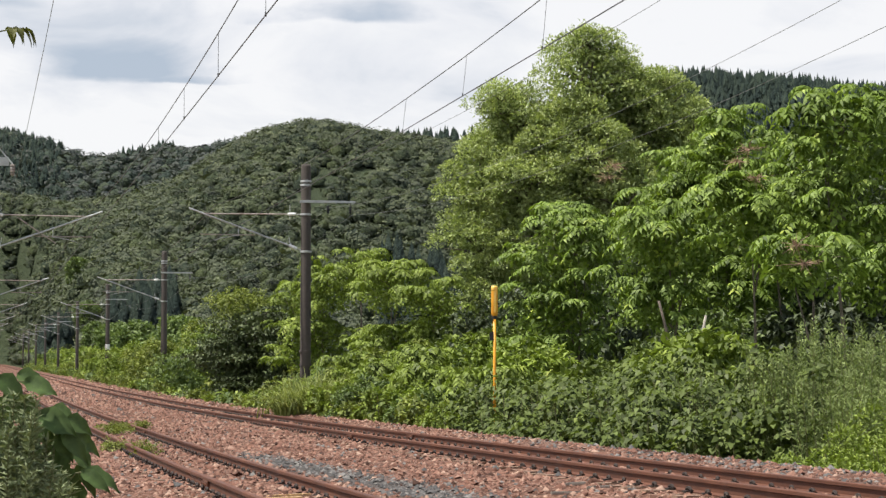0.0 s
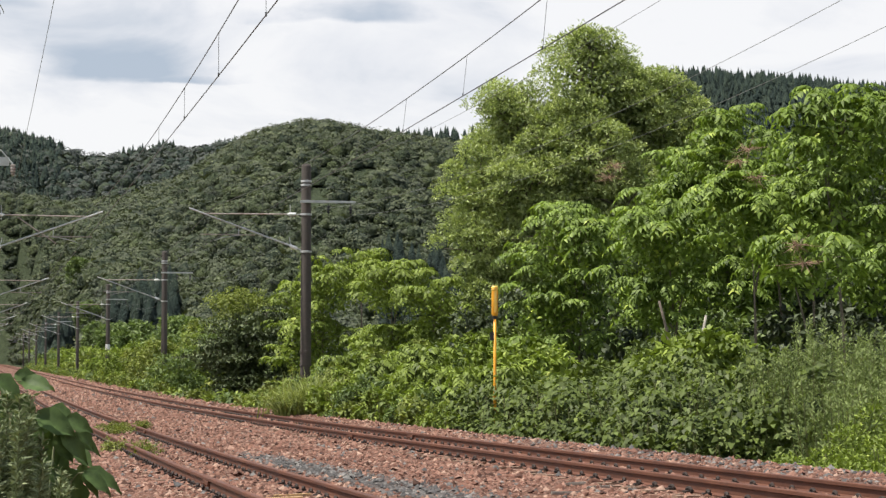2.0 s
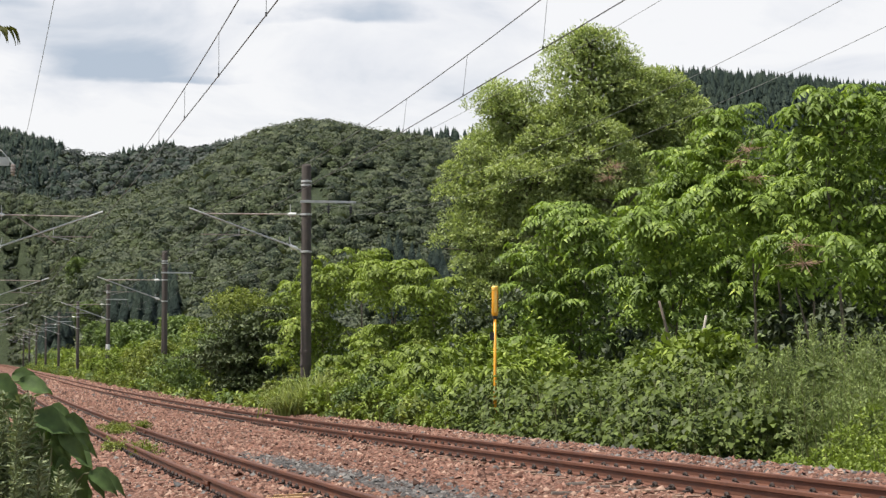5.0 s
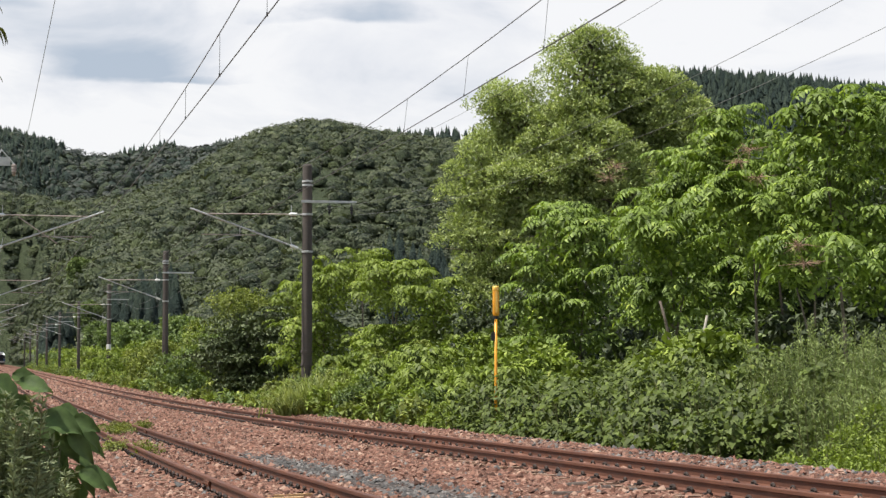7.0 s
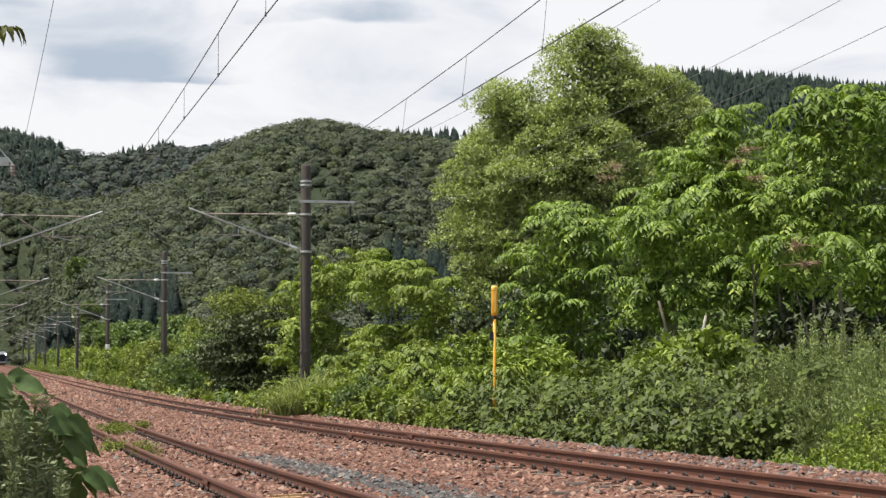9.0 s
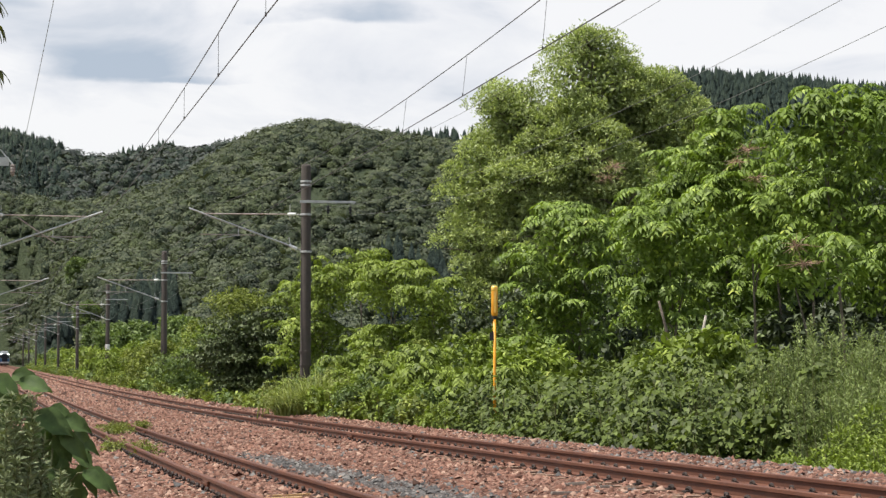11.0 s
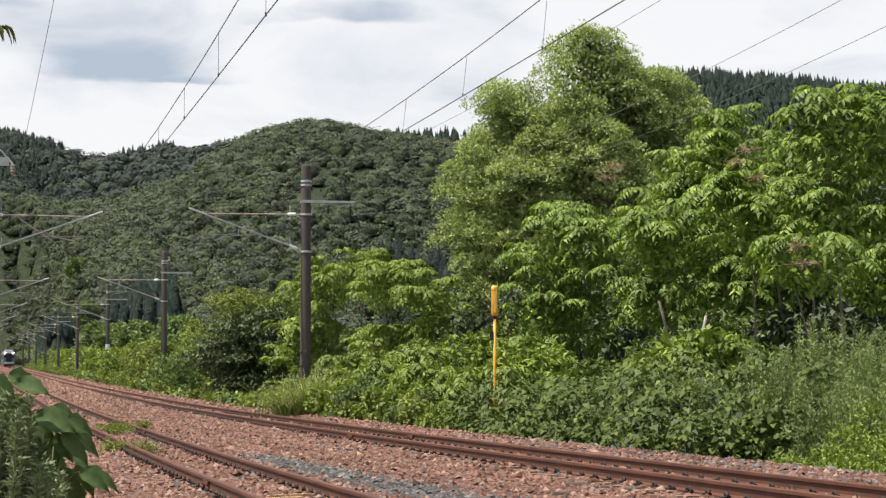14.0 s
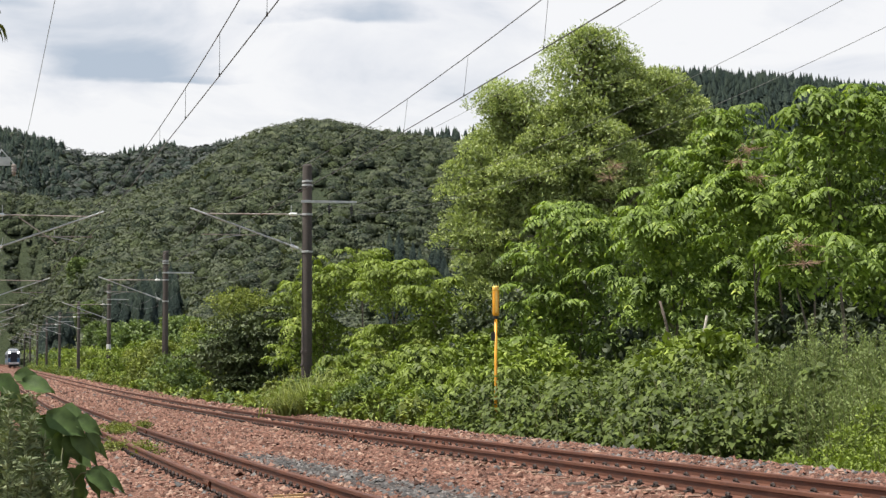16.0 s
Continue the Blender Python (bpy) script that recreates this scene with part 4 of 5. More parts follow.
EDGE_WALNUTS = [(188, 52, [(-0.1, 0, 7.2, 1.5, 1.5, 1.5), (0.2, 0, 4.9, 1.8, 1.6, 1.4)]), (176, 47, [(-0.2, 0, 3.9, 1.2, 1.2, 0.9)]),
           (160, 60, [(0, 0, 7.0, 1.5, 1.5, 1.5), (0, 0, 5.0, 1.7, 1.6, 1.5)]), (214, 55, [(0, 0, 7.2, 1.8, 1.6, 1.7), (0, 0, 4.0, 2.0, 1.6, 1.8)])]
for u, y, crowns in NEAR_WALNUTS + EDGE_WALNUTS:
    tree("walnut_tree", "bright green walnut tree with drooping feather leaves on the bank", at(u, y), crowns, 9.0, 0.45, walnut_leaves, "walnut", 0.06, 4, "bark", "walnut trees", 0.4, (rng.uniform(-0.6, 0.6), 0))
for u, y, crowns in [(-56, 98, [(0, 0, 5.3, 2.0, 1.8, 1.6), (-0.4, 0, 2.8, 2.2, 2, 1.6)]), (-24, 94, [(0, 0, 5.2, 1.9, 1.8, 1.6), (0.3, 0, 2.6, 2.1, 2, 1.6)]), (-38, 104, [(0, 0, 6.4, 1.8, 1.8, 1.4)]), (-4, 90, [(0, 0, 4.2, 1.6, 1.6, 1.5), (0.2, 0, 2.2, 1.7, 1.6, 1.3)]), (-70, 112, [(0, 0, 4.8, 1.4, 1.6, 1.4)])]:
    tree("walnut_tree", "young bright green walnut tree behind the mast", at(u, y), crowns, 7.5, 0.5, walnut_leaves, "bright", 0.09, 3, "bark", "walnut trees", 0.35)

# Behind the walnuts, much of the shade comes from the dark leaf colour.
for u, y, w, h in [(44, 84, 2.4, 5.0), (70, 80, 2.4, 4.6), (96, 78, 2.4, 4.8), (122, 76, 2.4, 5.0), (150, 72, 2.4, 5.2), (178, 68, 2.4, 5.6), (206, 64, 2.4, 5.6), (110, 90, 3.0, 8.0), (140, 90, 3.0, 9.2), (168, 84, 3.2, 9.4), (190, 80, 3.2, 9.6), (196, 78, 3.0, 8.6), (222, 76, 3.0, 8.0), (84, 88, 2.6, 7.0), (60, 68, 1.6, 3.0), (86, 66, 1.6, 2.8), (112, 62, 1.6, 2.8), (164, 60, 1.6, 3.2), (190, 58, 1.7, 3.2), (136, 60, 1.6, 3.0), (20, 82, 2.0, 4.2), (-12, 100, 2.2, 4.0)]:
    tree("understorey_shrub", "green shrub behind the walnuts, mostly coloured dark as if shaded", at(u, y), [(0, 0, h * 0.5, w, w * 0.8, h * 0.5)], 6, 0.62, lambda C, R: clump_leaves(C, R, 34, 0.26, 0.14, 0.3), "weed" if int(u) % 8 == 0 else "shade_dark", 0.07, 3, group="shrubs", sway=0.1, inner=70, blade=0.34)


def bare_trunk(name, label, a, b, r0, r1, mat):
    """A leaning bare stem from a to b, rooted in the ground."""
    gz = float(ground_height(np.array(a[0]), np.array(a[1])))
    root = thing(name, label, "trunk", pose(a[0], a[1], gz))
    part("stem", mesh("stem", *limb((0, 0, -0.2), (b[0] - a[0], b[1] - a[1], b[2] - gz), r0, r1, 0.05), M[mat], True), root)


bare_trunk("broken_trunk", "pale broken dead trunk standing among the weeds", (5.55, 48.0), (5.87, 48.0, 2.15), 0.07, 0.03, "pale_bark")
bare_trunk("leaning_trunk", "brown trunk leaning out of the knotweed", (5.65, 50.0), (5.05, 50.3, 2.55), 0.055, 0.032, "bark")


def tassel(u, y, z, n=40):
    """Dry reddish brown flower spike among the walnut leaves."""
    x = u * y / 1000
    root = thing("flower_spike", "dry reddish brown flower tassel among walnut leaves", "flower", pose(x, y, z), "flower spikes")
    spray = []
    for _ in range(n):
        d = rng.normal(size=3) * np.array([0.2, 0.15, 0.11]) + np.array([0, 0, -0.02])
        spray.append(tube([(0, 0, 0), tuple(d * 0.5), tuple(d)], [0.003, 0.006, 0.002], 4))
    part("spray", mesh("spray", *merged(spray), M["blossom"]), root)


for u, y, z in ((80, 60, 6.65), (143, 52, 6.3), (146, 52, 5.6), (165, 45.5, 3.6), (138, 52, 6.0), (77, 60, 6.3), (168, 45.4, 3.2)):
    tassel(u, y, z)

for y, off, h in ((57.5, 3.6, 2.0), (61.5, 4.6, 2.6), (65.0, 3.8, 2.3), (54.0, 4.4, 2.0), (71.5, 4.4, 2.6)):
    tree("walnut_sapling_tree", "young walnut sapling with bright feather leaves in the weeds", (float(tilt_x(y, off)), y), [(0, 0, h - 0.4, 0.9, 0.8, 0.5), (0.2, 0, h - 1.0, 0.9, 0.8, 0.5)], 16, 0.35, walnut_leaves, "bright", 0.03, 3, "stem", "walnut saplings", 0.6)

# shrubs along the line: depth, metres beyond the far track, width, height
def beside(y, off):
    return (float(tilt_x(y, off)), y)


LAYERS = lambda C, R: clump_leaves(C, R * np.array([1.8, 1.8, 0.28]), 190, 0.17, 0.08, 0.05, 0.1, 0.2, 0.0)
tree("dark_shrub", "dark layered evergreen shrub beside the line", beside(104, 4.9), [(0.5, 0, 3.9, 2.1, 1.8, 1.1), (-0.8, 0, 2.5, 2.4, 2, 1.3), (1.8, -0.4, 2.6, 1.8, 1.8, 1.5), (0.3, -0.3, 1.0, 2.8, 1.7, 1.0)], 4.0, 0.6, LAYERS, "shelf", 0.12, 4, group="shrubs", sway=0.1, inner=150, blade=0.26)
tree("yellow_tree", "yellow-green bushy tree at the wood's edge", beside(146, 9.0), [(0.5, 0, 5.4, 2.4, 2.2, 1.5), (-1.2, 0, 3.4, 2.0, 2, 1.7), (1.6, 0, 3.6, 1.8, 2, 1.8), (3.6, 0, 4.6, 1.8, 2, 1.6)], 9, 0.65, bush_leaves, "yellowish", 0.12, 3, group="shrubs", sway=0.12)
NEAR_SHRUBS = [(128, 6.0, 2.2, 4.0), (134, 4.6, 2.0, 3.2), (122, 3.2, 1.5, 2.9), (126, 4.0, 1.7, 3.2), (174, 3.3, 1.9, 3.3), (180, 4.6, 2.2, 3.7), (138, 7.5, 2.6, 4.8), (148, 5.0, 2.4, 3.7), (158, 7.5, 2.8, 4.4), (166, 4.8, 2.3, 3.3), (178, 7.0, 2.6, 3.6), (190, 5.0, 2.2, 2.6), (204, 7.2, 2.8, 3.2), (222, 5.2, 2.4, 2.4)]
FAR_SHRUBS = [(240, 7.6, 3, 3.4), (262, 5.5, 2.6, 2.6), (285, 8.2, 3.4, 3.6), (312, 5.8, 2.8, 2.8), (345, 9, 3.8, 4.0), (380, 6.5, 3.2, 3.0), (420, 9.5, 4, 4.2), (470, 7.5, 3.6, 3.4), (530, 9, 4.2, 4.2), (600, 9, 4.5, 4.5)]
for y, off, w, h in NEAR_SHRUBS + FAR_SHRUBS:
    big = y > 215
    tree("lineside_shrub", "dense light green shrub on the railway bank", beside(y, off), [(0, 0, h * 0.55, w, w, h * 0.45), (0.2, 0, h * 0.25, w * 1.1, w, h * 0.3)], 7 if not big else 4, 0.55 if not big else 0.8,
         bush_leaves if not big else (lambda C, R: clump_leaves(C, R, 45, 0.45, 0.26, 0.3)), ["bright", "yellowish", "weed"][int(y) % 3], 0.08, 2, group="shrubs", sway=0.1, inner=14 if big else 50, blade=0.6 if big else 0.3)
for y, off, h in [(205, 13, 6), (228, 12, 6.5), (250, 15, 7.5), (280, 13, 7), (320, 15, 8), (365, 15, 8), (420, 18, 9), (480, 18, 9), (560, 20, 9.5), (640, 22, 10), (180, 14, 5.5)]:
    tree("roadside_tree", "mid-green broadleaf tree behind the masts", beside(y, off), [(0, 0, h * 0.62, h * 0.42, h * 0.4, h * 0.36), (0.3, 0, h * 0.35, h * 0.4, h * 0.4, h * 0.3)], 2.4, 0.85, lambda C, R: clump_leaves(C, R, 60, 0.55, 0.32, 0.3), "weed", 0.2, 2, group="trees", sway=0.08, inner=14, blade=0.6)
for u, y, w, h in [(52, 56, 1.3, 1.9), (66, 52, 1.3, 1.7), (82, 53, 1.4, 1.8), (98, 50, 1.3, 2.1), (112, 46, 1.2, 2.2), (124, 46, 1.1, 2.3), (40, 60, 1.4, 2.2), (24, 62, 1.3, 2.2), (12, 66, 1.5, 2.6), (30, 72, 1.8, 3.0), (-2, 72, 1.6, 2.4)]:
    tree("undergrowth_shrub", "mid-green leafy shrub under the trees", at(u, y), [(0, 0, h * 0.55, w, w, h * 0.48)], 14, 0.4, bush_leaves, ["knotweed", "bright"][int(u) % 4 == 0], 0.05, 3, group="shrubs", sway=0.2)


def thicket(name, label, spots, leaves, mat, group, sway=0.3, stems=None, category="weeds"):
    """A leafy mound; spots are (y, off, width, height) along the far track's edge."""
    y0, o0 = spots[0][0], spots[0][1]
    bx, by = float(tilt_x(y0, o0)), float(y0)
    bz = float(support(np.array(bx), np.array(by)))
    root = thing(name, label, category, pose(bx, by, bz), group)
    C, R, rods = [], [], []
    for y, o, w, h in spots:
        x = float(tilt_x(y, o))
        g = float(support(np.array(x), np.array(y))) - bz
        n = max(5, int(14 * w * h))
        for _ in range(n):
            v = rand_dirs(1)[0]
            v[2] = abs(v[2])
            k = rng.uniform(0.55, 1.0)
            C.append((x - bx + v[0] * w * k, y - by + v[1] * w * k, g + 0.1 + v[2] * h * k))
            R.append(rng.uniform(0.16, 0.3))
        for _ in range(4):
            q = rng.normal(size=2) * w * 0.4
            rods.append(tube([(x - bx + q[0] * 0.5, y - by + q[1] * 0.5, g - 0.1), (x - bx + q[0], y - by + q[1], g + h * 0.85)], [0.012, 0.006], 5))
    C, R = np.array(C), np.array(R)[:, None] * np.ones(3)
    for rod in rods:
        part("stem", mesh("stem", *rod, M["stem"]), root)
    cr = part("foliage", grid_mesh("foliage", leaves(C, R), 4, M[mat]), root)
    PLANTS.append((cr, sway, rng.uniform(1.3, 2.0), rng.uniform(0, 6)))
    return root


for k in range(15):
    y = 35.3 + k * 1.15
    h = np.interp(y, [34, 38, 42, 47, 52], [1.45, 2.0, 1.8, 1.5, 1.25])
    thicket("knotweed_thicket", "dense mound of broad heart-shaped green knotweed leaves", [(y, 3.45 + rng.uniform(-0.1, 0.2), 0.7, h * np.interp(y, [40, 45], [0.75, 1.1])), (y + 0.2, 4.4, 0.9, h), (y + 0.3, 5.4, 0.9, h * 1.08)], big_leaves, "knotweed", "knotweed thickets")
for k in range(16):
    y = 49.5 + k * 2.0
    h = np.interp(y, [50, 57, 63, 68, 74, 80], [1.1, 1.7, 2.0, 2.2, 2.2, 1.7]) * rng.uniform(0.85, 1.15)
    thicket("weed_clump", "bright yellow-green tangled weeds beside the ballast", [(y, 2.35 + rng.uniform(-0.1, 0.2), 0.6, h * 0.55), (y + 0.4, 3.3, 0.9, h * 0.95), (y + 0.5, 4.6, 1.1, h * 1.1), (y + 0.8, 6.0, 1.2, h * 1.2)],
            [lambda C, R: clump_leaves(C, R, 80, 0.14, 0.065, 0.3), lambda C, R: clump_leaves(C, R, 55, 0.17, 0.10, 0.4)][k % 2], ["bright", "yellowish", "weed", "bright"][k % 4], "weed clumps")
for k in range(30):
    y = 78 + k * 4.0 + (k * k) * 0.3
    tall = np.interp(y, [78, 84, 112, 130, 400], [0.8, 0.5, 0.45, 1.2, 1.8])
    low = 82 < y < 114
    thicket("verge_weeds", "low light green weeds along the ballast edge", [(y, 2.35, 0.9, tall * 0.6), (y + 1.6, 3.1, 1.2, tall)] + ([] if low else [(y + 2.5, 4.3, 1.5, tall * 1.4), (y + 1.2, 5.8, 1.6, tall * 1.6)]), lambda C, R: clump_leaves(C, R * 1.3, 20 if y > 150 else 30, 0.24, 0.13, 0.3), ["bright", "yellowish", "weed"][k % 3], "weed clumps", 0.1)


def blades(P, L, W, lean, segs=3):
    """Arching grass blades as strips of quads."""
    n = len(P)
    az = rng.uniform(0, 2 * math.pi, n)
    d = np.stack([np.cos(az), np.sin(az), np.zeros(n)], 1)
    s = np.stack([-np.sin(az), np.cos(az), np.zeros(n)], 1)
    ln = L * rng.uniform(0.6, 1.15, n)
    le = lean * rng.uniform(0.2, 1.3, n)
    rows = []
    for k in range(segs + 1):
        t = k / segs
        c = P + np.array([0, 0, 1.0]) * (ln * (t - 0.45 * le * t * t))[:, None] + d * (ln * le * t * t)[:, None]
        w = (W * (1 - 0.85 * t))
        rows.append((c - s * w * 0.5, c + s * w * 0.5))
    return np.concatenate([np.stack([rows[k][0], rows[k][1], rows[k + 1][1], rows[k + 1][0]], 1) for k in range(segs)])


def on_ground(y, off):
    x = tilt_x(y, off)
    return np.stack([x, y, support(x, y) - 0.03], 1)


def grass_tuft():
    y, off = 65.5, 2.35
    p = on_ground(np.array([y]), np.array([off]))[0]
    root = thing("pampas_grass", "tall arching tuft of green pampas grass", "grass tuft", pose(*p))
    P = rng.normal(size=(1700, 3)) * np.array([0.62, 0.45, 0.0])
    cr = part("blades", grid_mesh("blades", blades(P, 1.6, 0.045, 1.25, 4), 4, M["pampas"]), root)
    PLANTS.append((cr, 0.8, 1.5, 1.0))


grass_tuft()


def verge_grass():
    n = 15000
    y = 20 + 35 * rng.random(n) ** 1.2
    off = 3.05 + 4.3 * rng.random(n) ** 1.3
    keep = y < 34 + rng.normal(0, 0.8, n)
    P = on_ground(y[keep], off[keep])
    tagged(new("verge_grass", grid_mesh("verge_grass", blades(P, 0.42, 0.012, 0.6, 2), 4, M["grass"])), "low bright green grass and clover on the verge", "grass", kind="stuff")
    y = 55 + 250 * rng.random(9000) ** 1.5
    off = 2.7 + 2.4 * rng.random(9000)
    tagged(new("verge_grass", grid_mesh("verge_grass", blades(on_ground(y, off), 0.5, 0.03, 0.6, 2), 4, M["grass"])), "grass fringe along the distant ballast", "grass", kind="stuff")


verge_grass()
for k in range(10):
    y = 21 + k * 1.1
    thicket("low_weeds", "low bright green clover-like weeds on the verge", [(y, 3.5, 0.9, 0.5), (y + 0.6, 4.3, 0.9, 0.85), (y + 1.0, 5.0, 0.9, 1.0)], lambda C, R: clump_leaves(C, R, 100, 0.075, 0.036, -0.2), "bright", "weed clumps", 0.1)


def mugwort(y, off, h, n):
    """Upright stalks set with small narrow leaves."""
    p = on_ground(np.array([y]), np.array([off]))[0]
    root = thing("mugwort_stand", "tall grey-green mugwort stalks with fine leaves", "weeds", pose(*p), "mugwort stands")
    rods, C = [], []
    for _ in range(n):
        q = rng.normal(size=2) * 0.36
        hh = h * rng.uniform(0.7, 1.08)
        tip = q * 1.25 + rng.normal(size=2) * 0.12
        rods.append(tube([(q[0], q[1], -0.1), ((q[0] + tip[0]) / 2, (q[1] + tip[1]) / 2, hh * 0.5), (tip[0], tip[1], hh)], [0.009, 0.007, 0.003], 4))
        for t in np.linspace(0.2, 1.0, int(24 * h / 2)):
            C.append((q[0] + (tip[0] - q[0]) * t, q[1] + (tip[1] - q[1]) * t, hh * t))
    C = np.array(C)
    R = np.full((len(C), 3), 0.09)
    D = rand_dirs(len(C) * 8)
    P = np.repeat(C, 8, 0) + D * 0.03
    D = unit(D * np.array([1, 1, 0.3]) + np.array([0, 0, 0.8]))
    s = rng.uniform(0.6, 1.2, len(P))
    leaves = leaf_quads(P, D, rand_dirs(len(P)) + np.array([0, 0, 0.6]), 0.08 * s, 0.021 * s, 0.2)
    for rod in rods:
        part("stalk", mesh("stalk", *rod, M["stem"]), root)
    cr = part("foliage", grid_mesh("foliage", leaves, 4, M["mugwort"]), root)
    PLANTS.append((cr, 1.0, rng.uniform(1.1, 1.7), rng.uniform(0, 6)))


for y in np.arange(29.6, 38.6, 0.85):
    for off in (5.5, 6.3, 7.2):
        mugwort(y + rng.uniform(-0.2, 0.2), off + rng.uniform(-0.2, 0.2), np.interp(y, [30, 34, 37, 40, 43], [1.95, 2.2, 2.5, 2.3, 1.7]) * rng.uniform(0.8, 1.1) * (0.75 if off < 6.0 else 1.0), 21)

# weeds between the near rails
for y, off, w in ((40.0, -0.78, 0.15), (53.0, 0.1, 0.26), (37.6, -0.4, 0.13), (55.0, 0.25, 0.22), (57.0, 1.0, 0.12), (51.0, -0.1, 0.16)):
    x = float(tilt_x(y, off, NEAR_A))
    z = float(level(y) + dip(y)) - 0.2
    root = thing("track_weed", "small yellow-green weed growing between the sleepers", "weed", pose(x, y, z), "track weeds")
    C = rng.normal(size=(26, 3)) * np.array([w, w, 0.0]) + np.array([0, 0, 0.06]) + np.abs(rng.normal(size=(26, 1))) * np.array([[0, 0, 0.07]])
    part("stems", mesh("stems", *merged([tube([(0, 0, -0.05), tuple(c)], 0.005, 4) for c in C]), M["stem"]), root)
    cr = part("foliage", grid_mesh("foliage", clump_leaves(C, np.full((26, 3), 0.07), 16, 0.075, 0.026, 0.0), 4, M["pampas"] if y == 40.0 else M["yellowish"]), root)
    PLANTS.append((cr, 1.2, 1.2, y))


# ---- wooded hills ----
def sphere_cap():
    bm = bmesh.new()
    bmesh.ops.create_icosphere(bm, subdivisions=1, radius=1.0)
    low = [v for v in bm.verts if v.co.z < -0.6]
    bmesh.ops.delete(bm, geom=low, context="VERTS")
    bm.verts.index_update()
    out = np.array([v.co for v in bm.verts]), np.array([[v.index for v in f.verts] for f in bm.faces])
    bm.free()
    return out


CAP = sphere_cap()


def forest_crowns(name, label, x, y, size, mat, leaf_mat, quad, tiers=5, leaves=60):
    """Far crowns: a shaded core under several leafy shelves of loose sprays."""
    z = ground_height(x, y)
    n = len(x)
    base, faces = CAP
    C = np.stack([x, y, z + size * 0.3], 1)
    R = size[:, None] * np.array([0.8, 0.8, 0.72]) * rng.uniform(0.85, 1.15, (n, 1))
    P = C[:, None] + base[None] * (R * 0.8)[:, None] * rng.normal(1.0, 0.1, (n, len(base), 1))
    me = shared_mesh(name, P, faces, M[mat])
    me.polygons.foreach_set("use_smooth", np.ones(len(me.polygons), dtype=bool))
    tagged(new(name, me), label, "forest", kind="stuff")
    v = rand_dirs(n * tiers)
    v[:, 2] = np.abs(v[:, 2]) * 1.1 - 0.1
    v = unit(v)
    T = np.repeat(C, tiers, 0) + v * np.repeat(R, tiers, 0) * rng.uniform(0.8, 1.02, (len(v), 1))
    k = leaves // tiers
    w = rand_dirs(len(T) * k)
    w[:, 2] = np.abs(w[:, 2]) - 0.15
    Q = np.repeat(T, k, 0) + w * np.repeat(np.repeat(size, tiers) * 0.4, k)[:, None] * np.array([1.0, 1.0, 0.6]) * rng.uniform(0.4, 1.1, (len(w), 1))
    facing = unit(np.repeat(v, k, 0) * 0.9 + w * 0.45 + rand_dirs(len(w)) * 0.16 + np.array([0, 0, 0.1]))
    tang = unit(np.cross(facing, rand_dirs(len(w))))
    s = quad * rng.uniform(0.55, 1.3, len(w))
    q = leaf_quads(Q - tang * s[:, None] * 0.5, tang, facing, s, s * 0.75, 0.12, 0.05)
    tagged(new(name + "_leaves", grid_mesh(name, q, 4, M[leaf_mat])), label, "forest", kind="stuff")


def conifers(name, label, x, y, h, sides=8):
    """Cedars of three ragged tiers and a pointed tip."""
    z = ground_height(x, y)
    n = len(x)
    verts, faces = [], []
    for z0, z1, rad in ((0.02, 0.5, 0.20), (0.28, 0.75, 0.155), (0.52, 1.0, 0.105)):
        b = len(verts)
        for k in range(sides):
            a = 2 * math.pi * (k + z0) / sides
            verts.append((math.cos(a) * rad, math.sin(a) * rad, z0))
        verts.append((0, 0, z1))
        faces += [(b + k, b + (k + 1) % sides, b + sides) for k in range(sides)]
    base = np.array(verts)
    jit = 1 + rng.normal(0, 0.22, (n, len(base), 1)) * np.array([1, 1, 0])
    jit[:, :, 2:] = 1
    drop = rng.normal(0, 0.035, (n, len(base))) * (base[:, 2] < 0.99)
    P = base[None] * jit * h[:, None, None]
    P[:, :, 2] += drop * h[:, None]
    P += np.stack([x, y, z], 1)[:, None]
    tagged(new(name, shared_mesh(name, P, faces, M["cedar"])), label, "forest", kind="stuff")


